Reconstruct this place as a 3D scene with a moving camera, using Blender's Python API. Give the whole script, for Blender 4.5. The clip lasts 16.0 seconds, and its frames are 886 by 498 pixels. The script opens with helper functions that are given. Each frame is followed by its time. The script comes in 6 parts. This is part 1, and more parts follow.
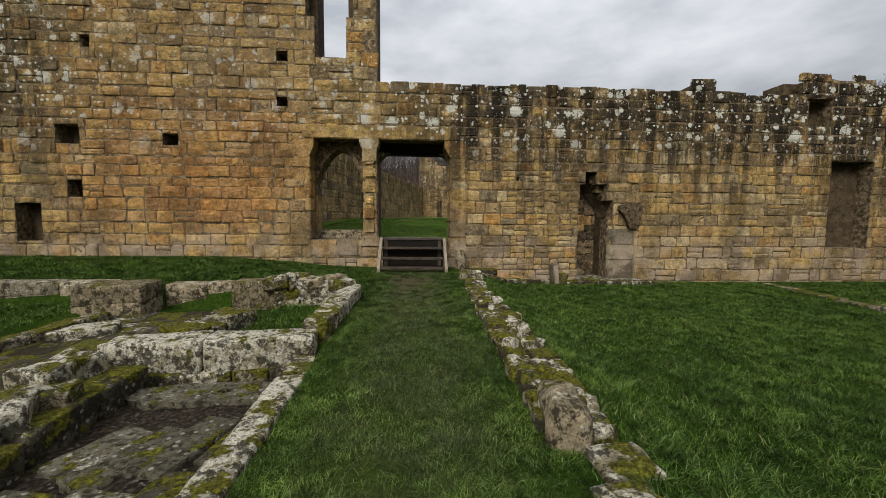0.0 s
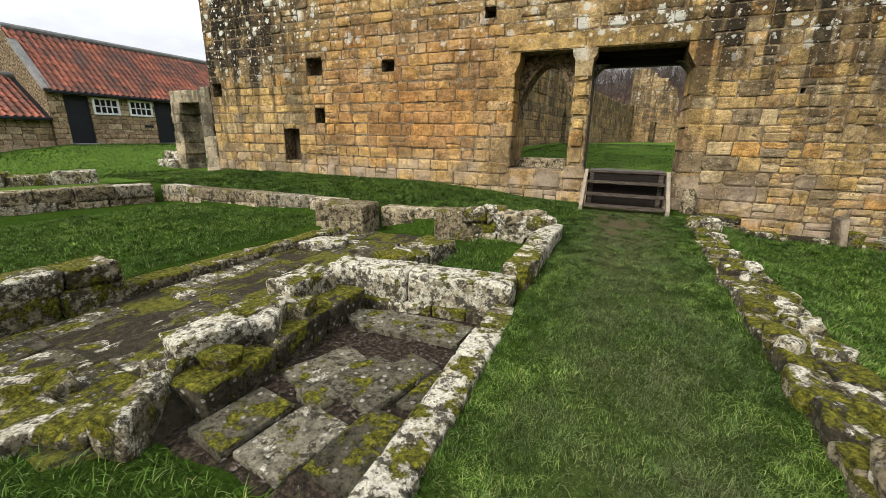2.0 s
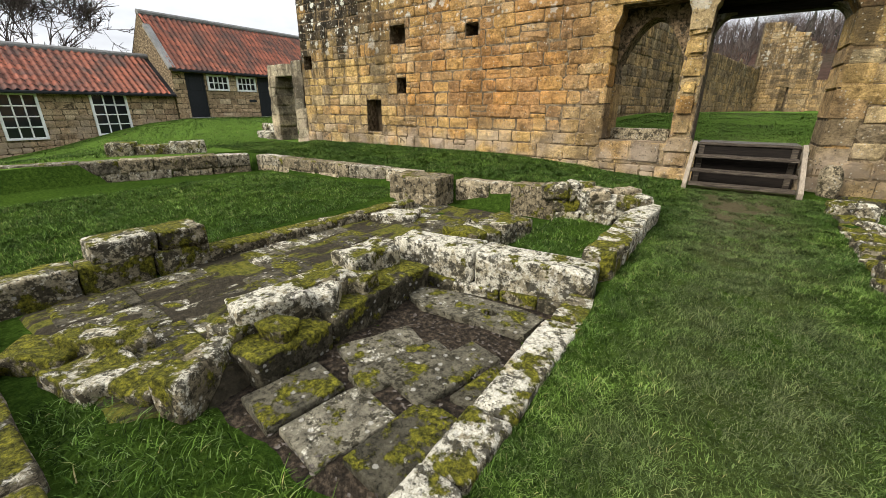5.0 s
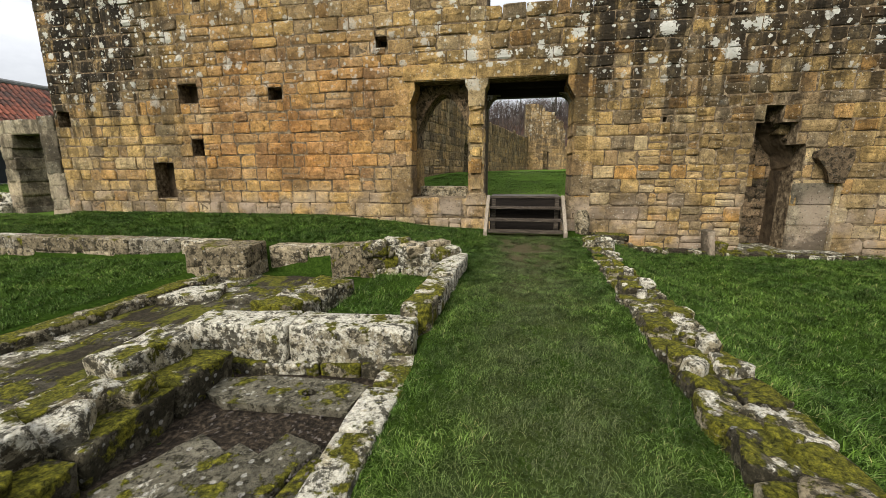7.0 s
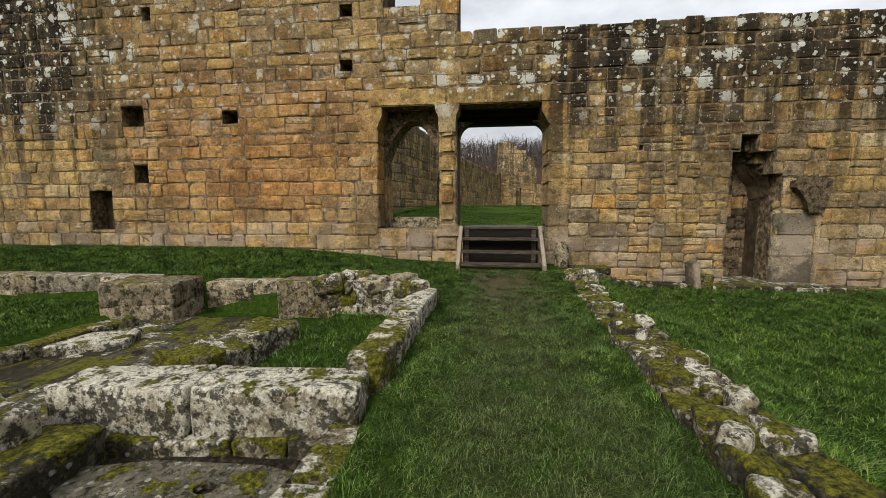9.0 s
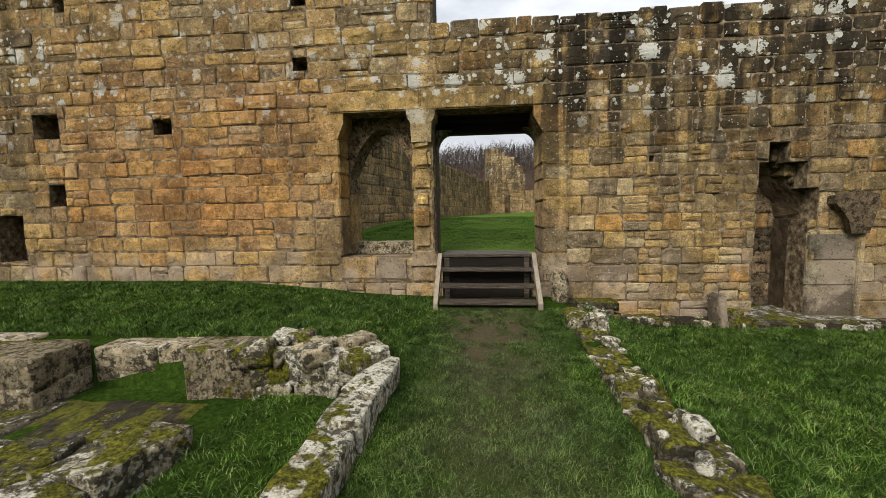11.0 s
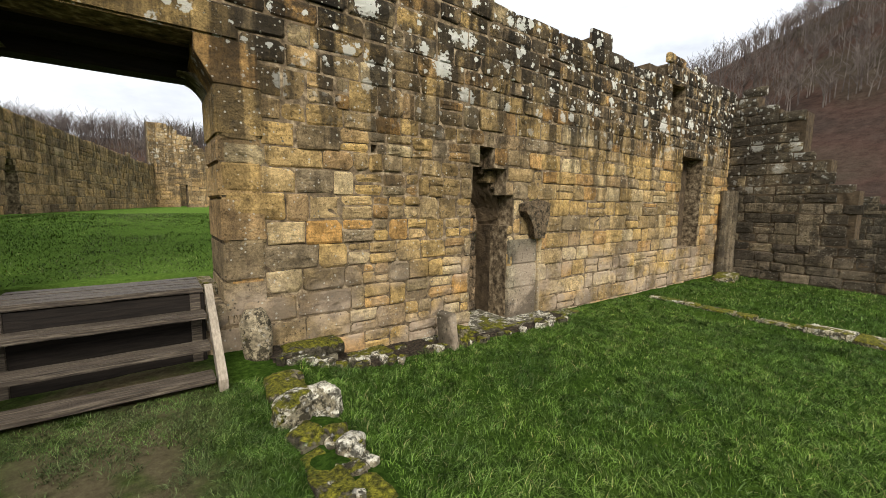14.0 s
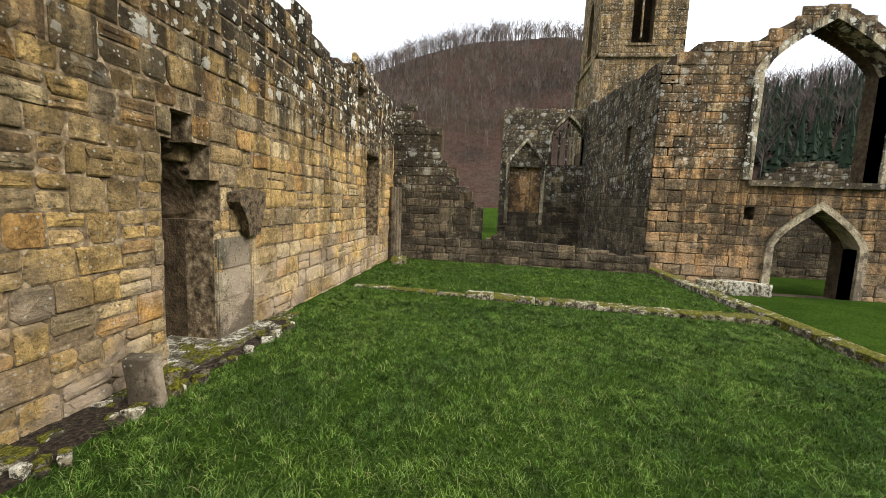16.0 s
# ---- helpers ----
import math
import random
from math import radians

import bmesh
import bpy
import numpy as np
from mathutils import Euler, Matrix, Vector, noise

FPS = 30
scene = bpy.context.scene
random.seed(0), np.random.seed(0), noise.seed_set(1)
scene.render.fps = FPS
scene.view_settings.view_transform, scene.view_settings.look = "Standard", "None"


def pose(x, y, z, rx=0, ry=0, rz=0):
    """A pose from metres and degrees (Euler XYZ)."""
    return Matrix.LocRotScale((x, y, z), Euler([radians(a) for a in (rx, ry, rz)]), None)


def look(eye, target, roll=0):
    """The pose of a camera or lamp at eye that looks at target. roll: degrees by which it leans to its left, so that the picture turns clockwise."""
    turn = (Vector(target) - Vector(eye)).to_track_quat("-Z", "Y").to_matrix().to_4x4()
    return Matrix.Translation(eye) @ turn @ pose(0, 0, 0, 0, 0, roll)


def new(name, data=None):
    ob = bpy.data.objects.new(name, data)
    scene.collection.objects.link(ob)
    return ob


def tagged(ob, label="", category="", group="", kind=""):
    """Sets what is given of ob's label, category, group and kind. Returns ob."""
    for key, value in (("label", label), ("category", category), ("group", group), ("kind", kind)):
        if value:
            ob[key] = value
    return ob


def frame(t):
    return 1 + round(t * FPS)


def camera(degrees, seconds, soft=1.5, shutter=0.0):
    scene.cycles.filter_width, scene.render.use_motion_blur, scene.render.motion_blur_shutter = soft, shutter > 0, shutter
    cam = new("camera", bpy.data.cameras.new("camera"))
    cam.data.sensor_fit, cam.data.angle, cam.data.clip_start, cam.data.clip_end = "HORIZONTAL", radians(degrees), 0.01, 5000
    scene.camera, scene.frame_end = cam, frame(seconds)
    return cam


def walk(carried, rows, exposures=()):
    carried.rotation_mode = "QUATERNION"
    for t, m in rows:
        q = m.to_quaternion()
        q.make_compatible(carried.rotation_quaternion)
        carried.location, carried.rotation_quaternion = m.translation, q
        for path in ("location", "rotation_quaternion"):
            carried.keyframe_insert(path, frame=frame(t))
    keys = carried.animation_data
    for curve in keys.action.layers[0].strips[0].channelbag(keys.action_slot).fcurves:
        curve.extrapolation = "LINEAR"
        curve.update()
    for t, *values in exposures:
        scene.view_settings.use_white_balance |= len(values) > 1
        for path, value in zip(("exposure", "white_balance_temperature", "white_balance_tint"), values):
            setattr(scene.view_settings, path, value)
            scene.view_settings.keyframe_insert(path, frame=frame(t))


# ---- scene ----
DEG = 96.48
PATH = [
    (0, (0.083, -9.022, 1.150), (0.283, -6.039, 0.902), 0.48),
    (0.5, (0.055, -8.861, 1.217), (-0.051, -5.886, 0.845), 0.94),
    (1, (0.016, -8.689, 1.221), (-0.443, -5.770, 0.698), 1.51),
    (1.5, (-0.082, -8.542, 1.233), (-0.897, -5.738, 0.547), 1.22),
    (2, (-0.214, -8.440, 1.223), (-1.336, -5.781, 0.403), 0.93),
    (2.5, (-0.284, -8.316, 1.200), (-1.712, -5.849, 0.264), 0.72),
    (3, (-0.306, -8.228, 1.188), (-1.947, -5.926, 0.184), 0.87),
    (3.2, (-0.316, -8.214, 1.184), (-2.037, -5.981, 0.159), 0.84),
    (5.3, (-0.276, -8.104, 1.162), (-1.817, -5.732, 0.164), -0.12),
    (5.5, (-0.283, -8.085, 1.162), (-1.621, -5.580, 0.194), 0.30),
    (6, (-0.264, -8.086, 1.181), (-1.102, -5.343, 0.302), 1.09),
    (6.5, (-0.165, -8.056, 1.180), (-0.741, -5.201, 0.461), 1.04),
    (7, (-0.151, -7.966, 1.183), (-0.692, -5.076, 0.585), -0.40),
    (7.5, (-0.173, -7.866, 1.183), (-0.715, -4.969, 0.623), -0.47),
    (8, (-0.118, -7.775, 1.168), (-0.604, -4.849, 0.719), 0.01),
    (8.5, (-0.126, -7.613, 1.087), (-0.580, -4.676, 0.678), 0.18),
    (9, (-0.159, -7.324, 1.027), (-0.520, -4.363, 0.702), -0.16),
    (9.2, (-0.145, -7.189, 1.022), (-0.461, -4.219, 0.746), -0.28),
    (11.3, (-0.080, -5.906, 1.351), (-0.352, -2.932, 1.067), -1.30),
    (11.5, (-0.082, -5.771, 1.371), (-0.301, -2.791, 1.107), -1.26),
    (12, (-0.094, -5.416, 1.391), (-0.165, -2.426, 1.165), -0.72),
    (12.5, (0.036, -5.079, 1.434), (0.272, -2.098, 1.196), 0.85),
    (13, (0.079, -4.771, 1.417), (0.753, -1.861, 1.139), 0.97),
    (13.5, (0.155, -4.446, 1.393), (1.350, -1.711, 1.093), 0.55),
    (14, (0.334, -4.141, 1.395), (2.101, -1.739, 1.063), 0.69),
    (14.5, (0.323, -3.898, 1.372), (2.617, -1.999, 1.009), 0.92),
    (15, (0.412, -3.675, 1.372), (3.093, -2.389, 0.974), 1.68),
    (15.5, (0.436, -3.374, 1.361), (3.297, -2.550, 0.990), 2.07),
    (16, (0.414, -3.096, 1.396), (3.376, -2.755, 1.056), 2.38),
]

cam = camera(DEG, 16.0, soft=0.5)
walk(cam, [(t, look(e, a, r)) for t, e, a, r in PATH],
     exposures=[(0.0, 0.4), (1.5, 0.95), (3.0, 1.5), (5.5, 1.25), (7.0, 1.05), (9.0, 0.7), (12.5, 1.05), (14.0, 1.25), (16.0, 1.35)])

# ---------------------------------------------------------------- light
world = bpy.data.worlds.new("overcast_sky")
scene.world = world
world.use_nodes = True
wn, wl = world.node_tree.nodes, world.node_tree.links
bg = wn["Background"]
sky = wn.new("ShaderNodeTexSky")
sky.sky_type = "NISHITA"
sky.sun_disc = False
sky.sun_elevation = radians(38)
sky.sun_rotation = radians(200)
sky.dust_density = 3.0
wtc = wn.new("ShaderNodeTexCoord")
wmap = wn.new("ShaderNodeMapping")
wmap.inputs["Scale"].default_value = (1.0, 1.0, 2.6)
cloud = wn.new("ShaderNodeTexNoise")
cloud.inputs["Scale"].default_value = 1.9
cloud.inputs["Detail"].default_value = 7
cloud.inputs["Roughness"].default_value = 0.55
cramp = wn.new("ShaderNodeValToRGB")
cramp.color_ramp.elements[0].position = 0.36
cramp.color_ramp.elements[0].color = (5.0, 5.3, 5.8, 1)
cramp.color_ramp.elements[1].position = 0.62
cramp.color_ramp.elements[1].color = (9.8, 10.0, 10.4, 1)
wmix = wn.new("ShaderNodeMixRGB")
wmix.inputs[0].default_value = 0.93
wl.new(wtc.outputs["Generated"], wmap.inputs["Vector"])
wl.new(wmap.outputs["Vector"], cloud.inputs["Vector"])
wl.new(cloud.outputs["Fac"], cramp.inputs["Fac"])
wl.new(sky.outputs["Color"], wmix.inputs[1])
wl.new(cramp.outputs["Color"], wmix.inputs[2])
wsep = wn.new("ShaderNodeSeparateXYZ")
wl.new(wtc.outputs["Generated"], wsep.inputs[0])
wgrad = wn.new("ShaderNodeMath")
wgrad.operation = "MULTIPLY_ADD"
wgrad.use_clamp = False
wgrad.inputs[1].default_value = 1.1
wgrad.inputs[2].default_value = 0.44
wl.new(wsep.outputs["Z"], wgrad.inputs[0])
wfloor = wn.new("ShaderNodeMath")
wfloor.operation = "MAXIMUM"
wfloor.inputs[1].default_value = 0.44
wl.new(wgrad.outputs[0], wfloor.inputs[0])
wtone = wn.new("ShaderNodeVectorMath")
wtone.operation = "SCALE"
wl.new(wmix.outputs["Color"], wtone.inputs[0])
wl.new(wfloor.outputs[0], wtone.inputs["Scale"])
wl.new(wtone.outputs["Vector"], bg.inputs["Color"])
bg.inputs["Strength"].default_value = 0.085

sun = new("sun", bpy.data.lights.new("sun", "SUN"))
sun.data.energy = 2.0
sun.data.angle = radians(25)
sun.data.color = (1.0, 0.95, 0.87)
sun.matrix_world = look((0, 0, 30), (0 + 8, 0 + 20, 30 - 17))

# ---------------------------------------------------------------- materials


def shader(name, rough=0.9):
    m = bpy.data.materials.new(name)
    m.use_nodes = True
    n, l = m.node_tree.nodes, m.node_tree.links
    b = n["Principled BSDF"]
    b.inputs["Roughness"].default_value = rough
    b.inputs["Specular IOR Level"].default_value = 0.25
    if rough > 0.8:
        b.inputs["Specular IOR Level"].default_value = 0.12
    return m, n, l, b


def tex(n, l, kind, vec, **inputs):
    t = n.new(kind)
    for k, v in inputs.items():
        t.inputs[k].default_value = v
    if vec is not None:
        l.new(vec, t.inputs["Vector"])
    return t


def ramp(n, l, fac, stops, mode="LINEAR"):
    r = n.new("ShaderNodeValToRGB")
    r.color_ramp.interpolation = mode
    e = r.color_ramp.elements
    while len(e) < len(stops):
        e.new(0.5)
    for el, (p, c) in zip(e, stops):
        el.position = p
        el.color = (*c, 1) if len(c) == 3 else c
    l.new(fac, r.inputs["Fac"])
    return r.outputs["Color"]


def grey(v):
    return (v, v, v)


def mixc(n, l, fac, a, b, mode="MIX"):
    m = n.new("ShaderNodeMixRGB")
    m.blend_type = mode
    for slot, v in ((0, fac), (1, a), (2, b)):
        if isinstance(v, (int, float)):
            m.inputs[slot].default_value = v
        elif isinstance(v, tuple):
            m.inputs[slot].default_value = (*v, 1)
        else:
            l.new(v, m.inputs[slot])
    return m.outputs["Color"]


def mth(n, l, op, a, b=0.0, clamp=False):
    m = n.new("ShaderNodeMath")
    m.operation = op
    m.use_clamp = clamp
    for slot, v in ((0, a), (1, b)):
        if isinstance(v, (int, float)):
            m.inputs[slot].default_value = v
        else:
            l.new(v, m.inputs[slot])
    return m.outputs[0]


def mapped(n, l, scale):
    g = n.new("ShaderNodeNewGeometry")
    m = n.new("ShaderNodeMapping")
    m.inputs["Scale"].default_value = scale
    l.new(g.outputs["Position"], m.inputs["Vector"])
    return m.outputs["Vector"]


def bump(n, l, b, height, strength=0.4, dist=0.02):
    bp = n.new("ShaderNodeBump")
    bp.inputs["Strength"].default_value = strength
    bp.inputs["Distance"].default_value = dist
    l.new(height, bp.inputs["Height"])
    l.new(bp.outputs["Normal"], b.inputs["Normal"])


def ashlar(name, tones, island=False, streak=0.75, lichen=0.6, lichen_from=2.2, streak_from=0.8, grime=0.5, moss=0.0, orange=0.0, paler=1.0):
    """Weathered sandstone: each stone its own tone, with run-down dark streaks, pale lichen and sooty patches."""
    m, n, l, b = shader(name, 0.93)
    geo = n.new("ShaderNodeNewGeometry")
    if island:
        rnd = geo.outputs["Random Per Island"]
    else:
        rnd = n.new("ShaderNodeObjectInfo").outputs["Random"]
    col = ramp(n, l, rnd, tones)
    pos = mapped(n, l, (1, 1, 1))
    sep = n.new("ShaderNodeSeparateXYZ")
    l.new(pos, sep.inputs[0])
    z, x = sep.outputs["Z"], sep.outputs["X"]
    big = tex(n, l, "ShaderNodeTexNoise", pos, Scale=0.55, Detail=3.0)
    if orange:
        warm = ramp(n, l, big.outputs["Fac"], [(0.42, grey(0)), (0.6, grey(1))])
        side = ramp(n, l, mth(n, l, "MULTIPLY", mth(n, l, "ABSOLUTE", mth(n, l, "ADD", x, 4.9)), 0.25), [(0.35, grey(1)), (0.8, grey(0))])
        low = ramp(n, l, mth(n, l, "MULTIPLY", z, 0.25), [(0.15, grey(0.2)), (0.35, grey(1)), (0.8, grey(1)), (1.0, grey(0.15))])
        fac = mth(n, l, "MULTIPLY", mth(n, l, "MULTIPLY", side, low), mth(n, l, "ADD", mth(n, l, "MULTIPLY", warm, 0.5), 0.5))
        col = mixc(n, l, mth(n, l, "MULTIPLY", fac, orange), col, (0.47, 0.215, 0.062))
    grain = tex(n, l, "ShaderNodeTexNoise", pos, Scale=52.0, Detail=8.0, Roughness=0.8)
    mott = tex(n, l, "ShaderNodeTexNoise", pos, Scale=5.0, Detail=7.0, Roughness=0.7)
    col = mixc(n, l, 0.75, col, ramp(n, l, mott.outputs["Fac"], [(0.32, grey(0.32)), (0.5, grey(1.0)), (0.68, grey(1.4))]), "MULTIPLY")
    col = mixc(n, l, 0.78, col, ramp(n, l, grain.outputs["Fac"], [(0.36, grey(0.25)), (0.47, grey(0.95)), (0.66, grey(1.55))]), "MULTIPLY")
    mid = tex(n, l, "ShaderNodeTexNoise", pos, Scale=15.0, Detail=8.0, Roughness=0.78)
    col = mixc(n, l, 0.7, col, ramp(n, l, mid.outputs["Fac"], [(0.36, grey(0.38)), (0.48, grey(1.0)), (0.64, grey(1.38))]), "MULTIPLY")
    # paler, pinkish weathering near the foot
    foot = ramp(n, l, mth(n, l, "MULTIPLY", z, 0.5), [(0.0, grey(0.85 * paler)), (0.25, grey(0.75 * paler)), (0.48, grey(0.0))])
    blot = ramp(n, l, tex(n, l, "ShaderNodeTexNoise", pos, Scale=1.7, Detail=4.0).outputs["Fac"], [(0.42, grey(0)), (0.60, grey(1))])
    col = mixc(n, l, mth(n, l, "MULTIPLY", foot, blot), col, (0.42, 0.330, 0.240))
    # dark streaks where water runs down
    sv = mapped(n, l, (3.4, 3.4, 0.30))
    st = tex(n, l, "ShaderNodeTexNoise", sv, Scale=1.0, Detail=5.0, Roughness=0.6)
    zf = ramp(n, l, mth(n, l, "MULTIPLY", mth(n, l, "SUBTRACT", z, streak_from), 0.33), [(0.0, grey(0)), (0.75, grey(1))])
    sm = ramp(n, l, st.outputs["Fac"], [(0.455, grey(0)), (0.53, grey(1))])
    br = ramp(n, l, tex(n, l, "ShaderNodeTexNoise", pos, Scale=3.2, Detail=6.0, Roughness=0.75).outputs["Fac"], [(0.32, grey(0.25)), (0.46, grey(1))])
    sf = mth(n, l, "MULTIPLY", mth(n, l, "MULTIPLY", mth(n, l, "MULTIPLY", sm, zf), br), streak)
    if orange:
        where = ramp(n, l, mth(n, l, "MULTIPLY", mth(n, l, "ADD", x, 12.0), 0.04), [(0.13, grey(1)), (0.20, grey(0.12)), (0.44, grey(0.08)), (0.52, grey(0.9)), (0.56, grey(1)), (0.60, grey(0.85)), (0.70, grey(0.95)), (1.0, grey(1))])
        sf = mth(n, l, "MULTIPLY", sf, where)
        crown = ramp(n, l, mth(n, l, "MULTIPLY", mth(n, l, "SUBTRACT", z, 2.2), 0.7), [(0.0, grey(0)), (0.8, grey(1))])
        soot = ramp(n, l, tex(n, l, "ShaderNodeTexNoise", pos, Scale=2.1, Detail=8.0, Roughness=0.75).outputs["Fac"], [(0.40, grey(0)), (0.50, grey(0.92))])
        col = mixc(n, l, mth(n, l, "MULTIPLY", mth(n, l, "MULTIPLY", crown, soot), where), col, (0.035, 0.030, 0.023))
    col = mixc(n, l, sf, col, (0.018, 0.015, 0.010))
    gm = ramp(n, l, tex(n, l, "ShaderNodeTexNoise", pos, Scale=1.1, Detail=7.0, Roughness=0.7).outputs["Fac"], [(0.49, grey(0)), (0.57, grey(1))])
    col = mixc(n, l, mth(n, l, "MULTIPLY", gm, grime), col, (0.045, 0.036, 0.024))
    # lichen
    wob = tex(n, l, "ShaderNodeTexNoise", pos, Scale=30.0, Detail=4.0)
    wv = mth(n, l, "MULTIPLY", mth(n, l, "SUBTRACT", wob.outputs["Fac"], 0.5), 0.55)
    lz = ramp(n, l, mth(n, l, "MULTIPLY", mth(n, l, "SUBTRACT", z, lichen_from), 0.5), [(0.0, grey(0.0)), (0.5, grey(1))])
    if orange:
        lz = mth(n, l, "MULTIPLY", lz, ramp(n, l, mth(n, l, "MULTIPLY", mth(n, l, "ADD", x, 12.0), 0.04), [(0.05, grey(1)), (0.16, grey(0.9)), (0.24, grey(0.55)), (0.40, grey(0.6)), (0.46, grey(1))]))
    for size, reach, share in ((9.0, 0.25, 0.62), (4.2, 0.27, 0.70), (2.1, 0.26, 0.78)):
        lv = tex(n, l, "ShaderNodeTexVoronoi", pos, Scale=size)
        cell = n.new("ShaderNodeSeparateXYZ")
        l.new(lv.outputs["Color"], cell.inputs[0])
        spots = ramp(n, l, mth(n, l, "ADD", lv.outputs["Distance"], wv), [(reach, grey(1)), (reach + 0.05, grey(0))])
        pick = ramp(n, l, mth(n, l, "ADD", cell.outputs["X"], mth(n, l, "MULTIPLY", lz, 0.12)), [(share, grey(0)), (share + 0.02, grey(1))])
        col = mixc(n, l, mth(n, l, "MULTIPLY", mth(n, l, "MULTIPLY", mth(n, l, "MULTIPLY", spots, pick), lz), lichen), col, (0.64, 0.63, 0.55))
    fleck = tex(n, l, "ShaderNodeTexVoronoi", pos, Scale=24.0)
    fc = n.new("ShaderNodeSeparateXYZ")
    l.new(fleck.outputs["Color"], fc.inputs[0])
    fs = ramp(n, l, mth(n, l, "ADD", fleck.outputs["Distance"], wv), [(0.20, grey(1)), (0.27, grey(0))])
    col = mixc(n, l, mth(n, l, "MULTIPLY", fs, ramp(n, l, fc.outputs["X"], [(0.70, grey(0)), (0.74, grey(0.75 * min(1.0, lichen)))])), col, (0.52, 0.49, 0.40))
    col = mixc(n, l, mth(n, l, "MULTIPLY", fs, ramp(n, l, fc.outputs["Y"], [(0.72, grey(0)), (0.76, grey(0.7 * min(1.0, lichen)))])), col, (0.035, 0.030, 0.022))
    if moss:
        up = n.new("ShaderNodeSeparateXYZ")
        l.new(geo.outputs["Normal"], up.inputs[0])
        mm = ramp(n, l, tex(n, l, "ShaderNodeTexNoise", pos, Scale=3.4, Detail=6.0, Roughness=0.65).outputs["Fac"], [(0.47, grey(0)), (0.56, grey(1))])
        uf = ramp(n, l, up.outputs["Z"], [(0.1, grey(0.25)), (0.6, grey(1))])
        mc = ramp(n, l, grain.outputs["Fac"], [(0.3, (0.030, 0.034, 0.006)), (0.6, (0.13, 0.13, 0.018)), (0.8, (0.20, 0.18, 0.03))])
        col = mixc(n, l, mth(n, l, "MULTIPLY", mth(n, l, "MULTIPLY", mm, uf), moss), col, mc)
    l.new(col, b.inputs["Base Color"])
    h = mth(n, l, "ADD", mth(n, l, "ADD", mth(n, l, "MULTIPLY", mott.outputs["Fac"], 0.8), mth(n, l, "MULTIPLY", mid.outputs["Fac"], 0.9)), mth(n, l, "MULTIPLY", grain.outputs["Fac"], 0.45))
    bump(n, l, b, h, 1.0, 0.06)
    return m


WARM = [(0.0, (0.203, 0.151, 0.084)), (0.12, (0.418, 0.278, 0.107)), (0.3, (0.528, 0.354, 0.130)), (0.5, (0.331, 0.232, 0.107)), (0.62, (0.522, 0.406, 0.220)), (0.75, (0.476, 0.269, 0.084)), (0.88, (0.261, 0.200, 0.118)), (1.0, (0.499, 0.348, 0.153))]
GREYS = [(0.0, (0.149, 0.131, 0.089)), (0.3, (0.298, 0.243, 0.159)), (0.6, (0.384, 0.325, 0.216)), (0.85, (0.248, 0.206, 0.139)), (1.0, (0.447, 0.362, 0.229))]
PALE = [(0.0, (0.15, 0.125, 0.078)), (0.4, (0.27, 0.235, 0.155)), (0.7, (0.19, 0.162, 0.105)), (1.0, (0.35, 0.31, 0.215))]
M_STONE = ashlar("sandstone", WARM, False, orange=0.80, streak=0.93, streak_from=0.5, lichen=0.95, grime=0.46)
M_STONE_I = ashlar("sandstone_joined", WARM, True, orange=0.80, streak=0.93, streak_from=0.5, lichen=0.95, grime=0.46)
M_STONE_R = ashlar("sandstone_mixed", GREYS, False, streak=0.95, grime=0.7, lichen=0.9)
M_STONE_RI = ashlar("sandstone_mixed_joined", GREYS, True, streak=0.95, grime=0.7, lichen=0.9)
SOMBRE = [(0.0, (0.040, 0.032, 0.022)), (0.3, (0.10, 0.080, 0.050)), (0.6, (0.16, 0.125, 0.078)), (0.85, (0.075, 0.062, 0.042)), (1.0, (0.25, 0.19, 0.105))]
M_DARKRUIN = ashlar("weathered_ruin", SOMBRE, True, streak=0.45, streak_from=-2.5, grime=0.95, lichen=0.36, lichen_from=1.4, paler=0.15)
M_FAR = ashlar("cloister_stone", [(0.0, (0.16, 0.115, 0.065)), (0.3, (0.36, 0.235, 0.105)), (0.55, (0.26, 0.185, 0.10)), (0.8, (0.40, 0.255, 0.105)), (1.0, (0.33, 0.25, 0.145))], True, streak=0.6, streak_from=1.2, grime=0.5, lichen=0.35, lichen_from=3.5)


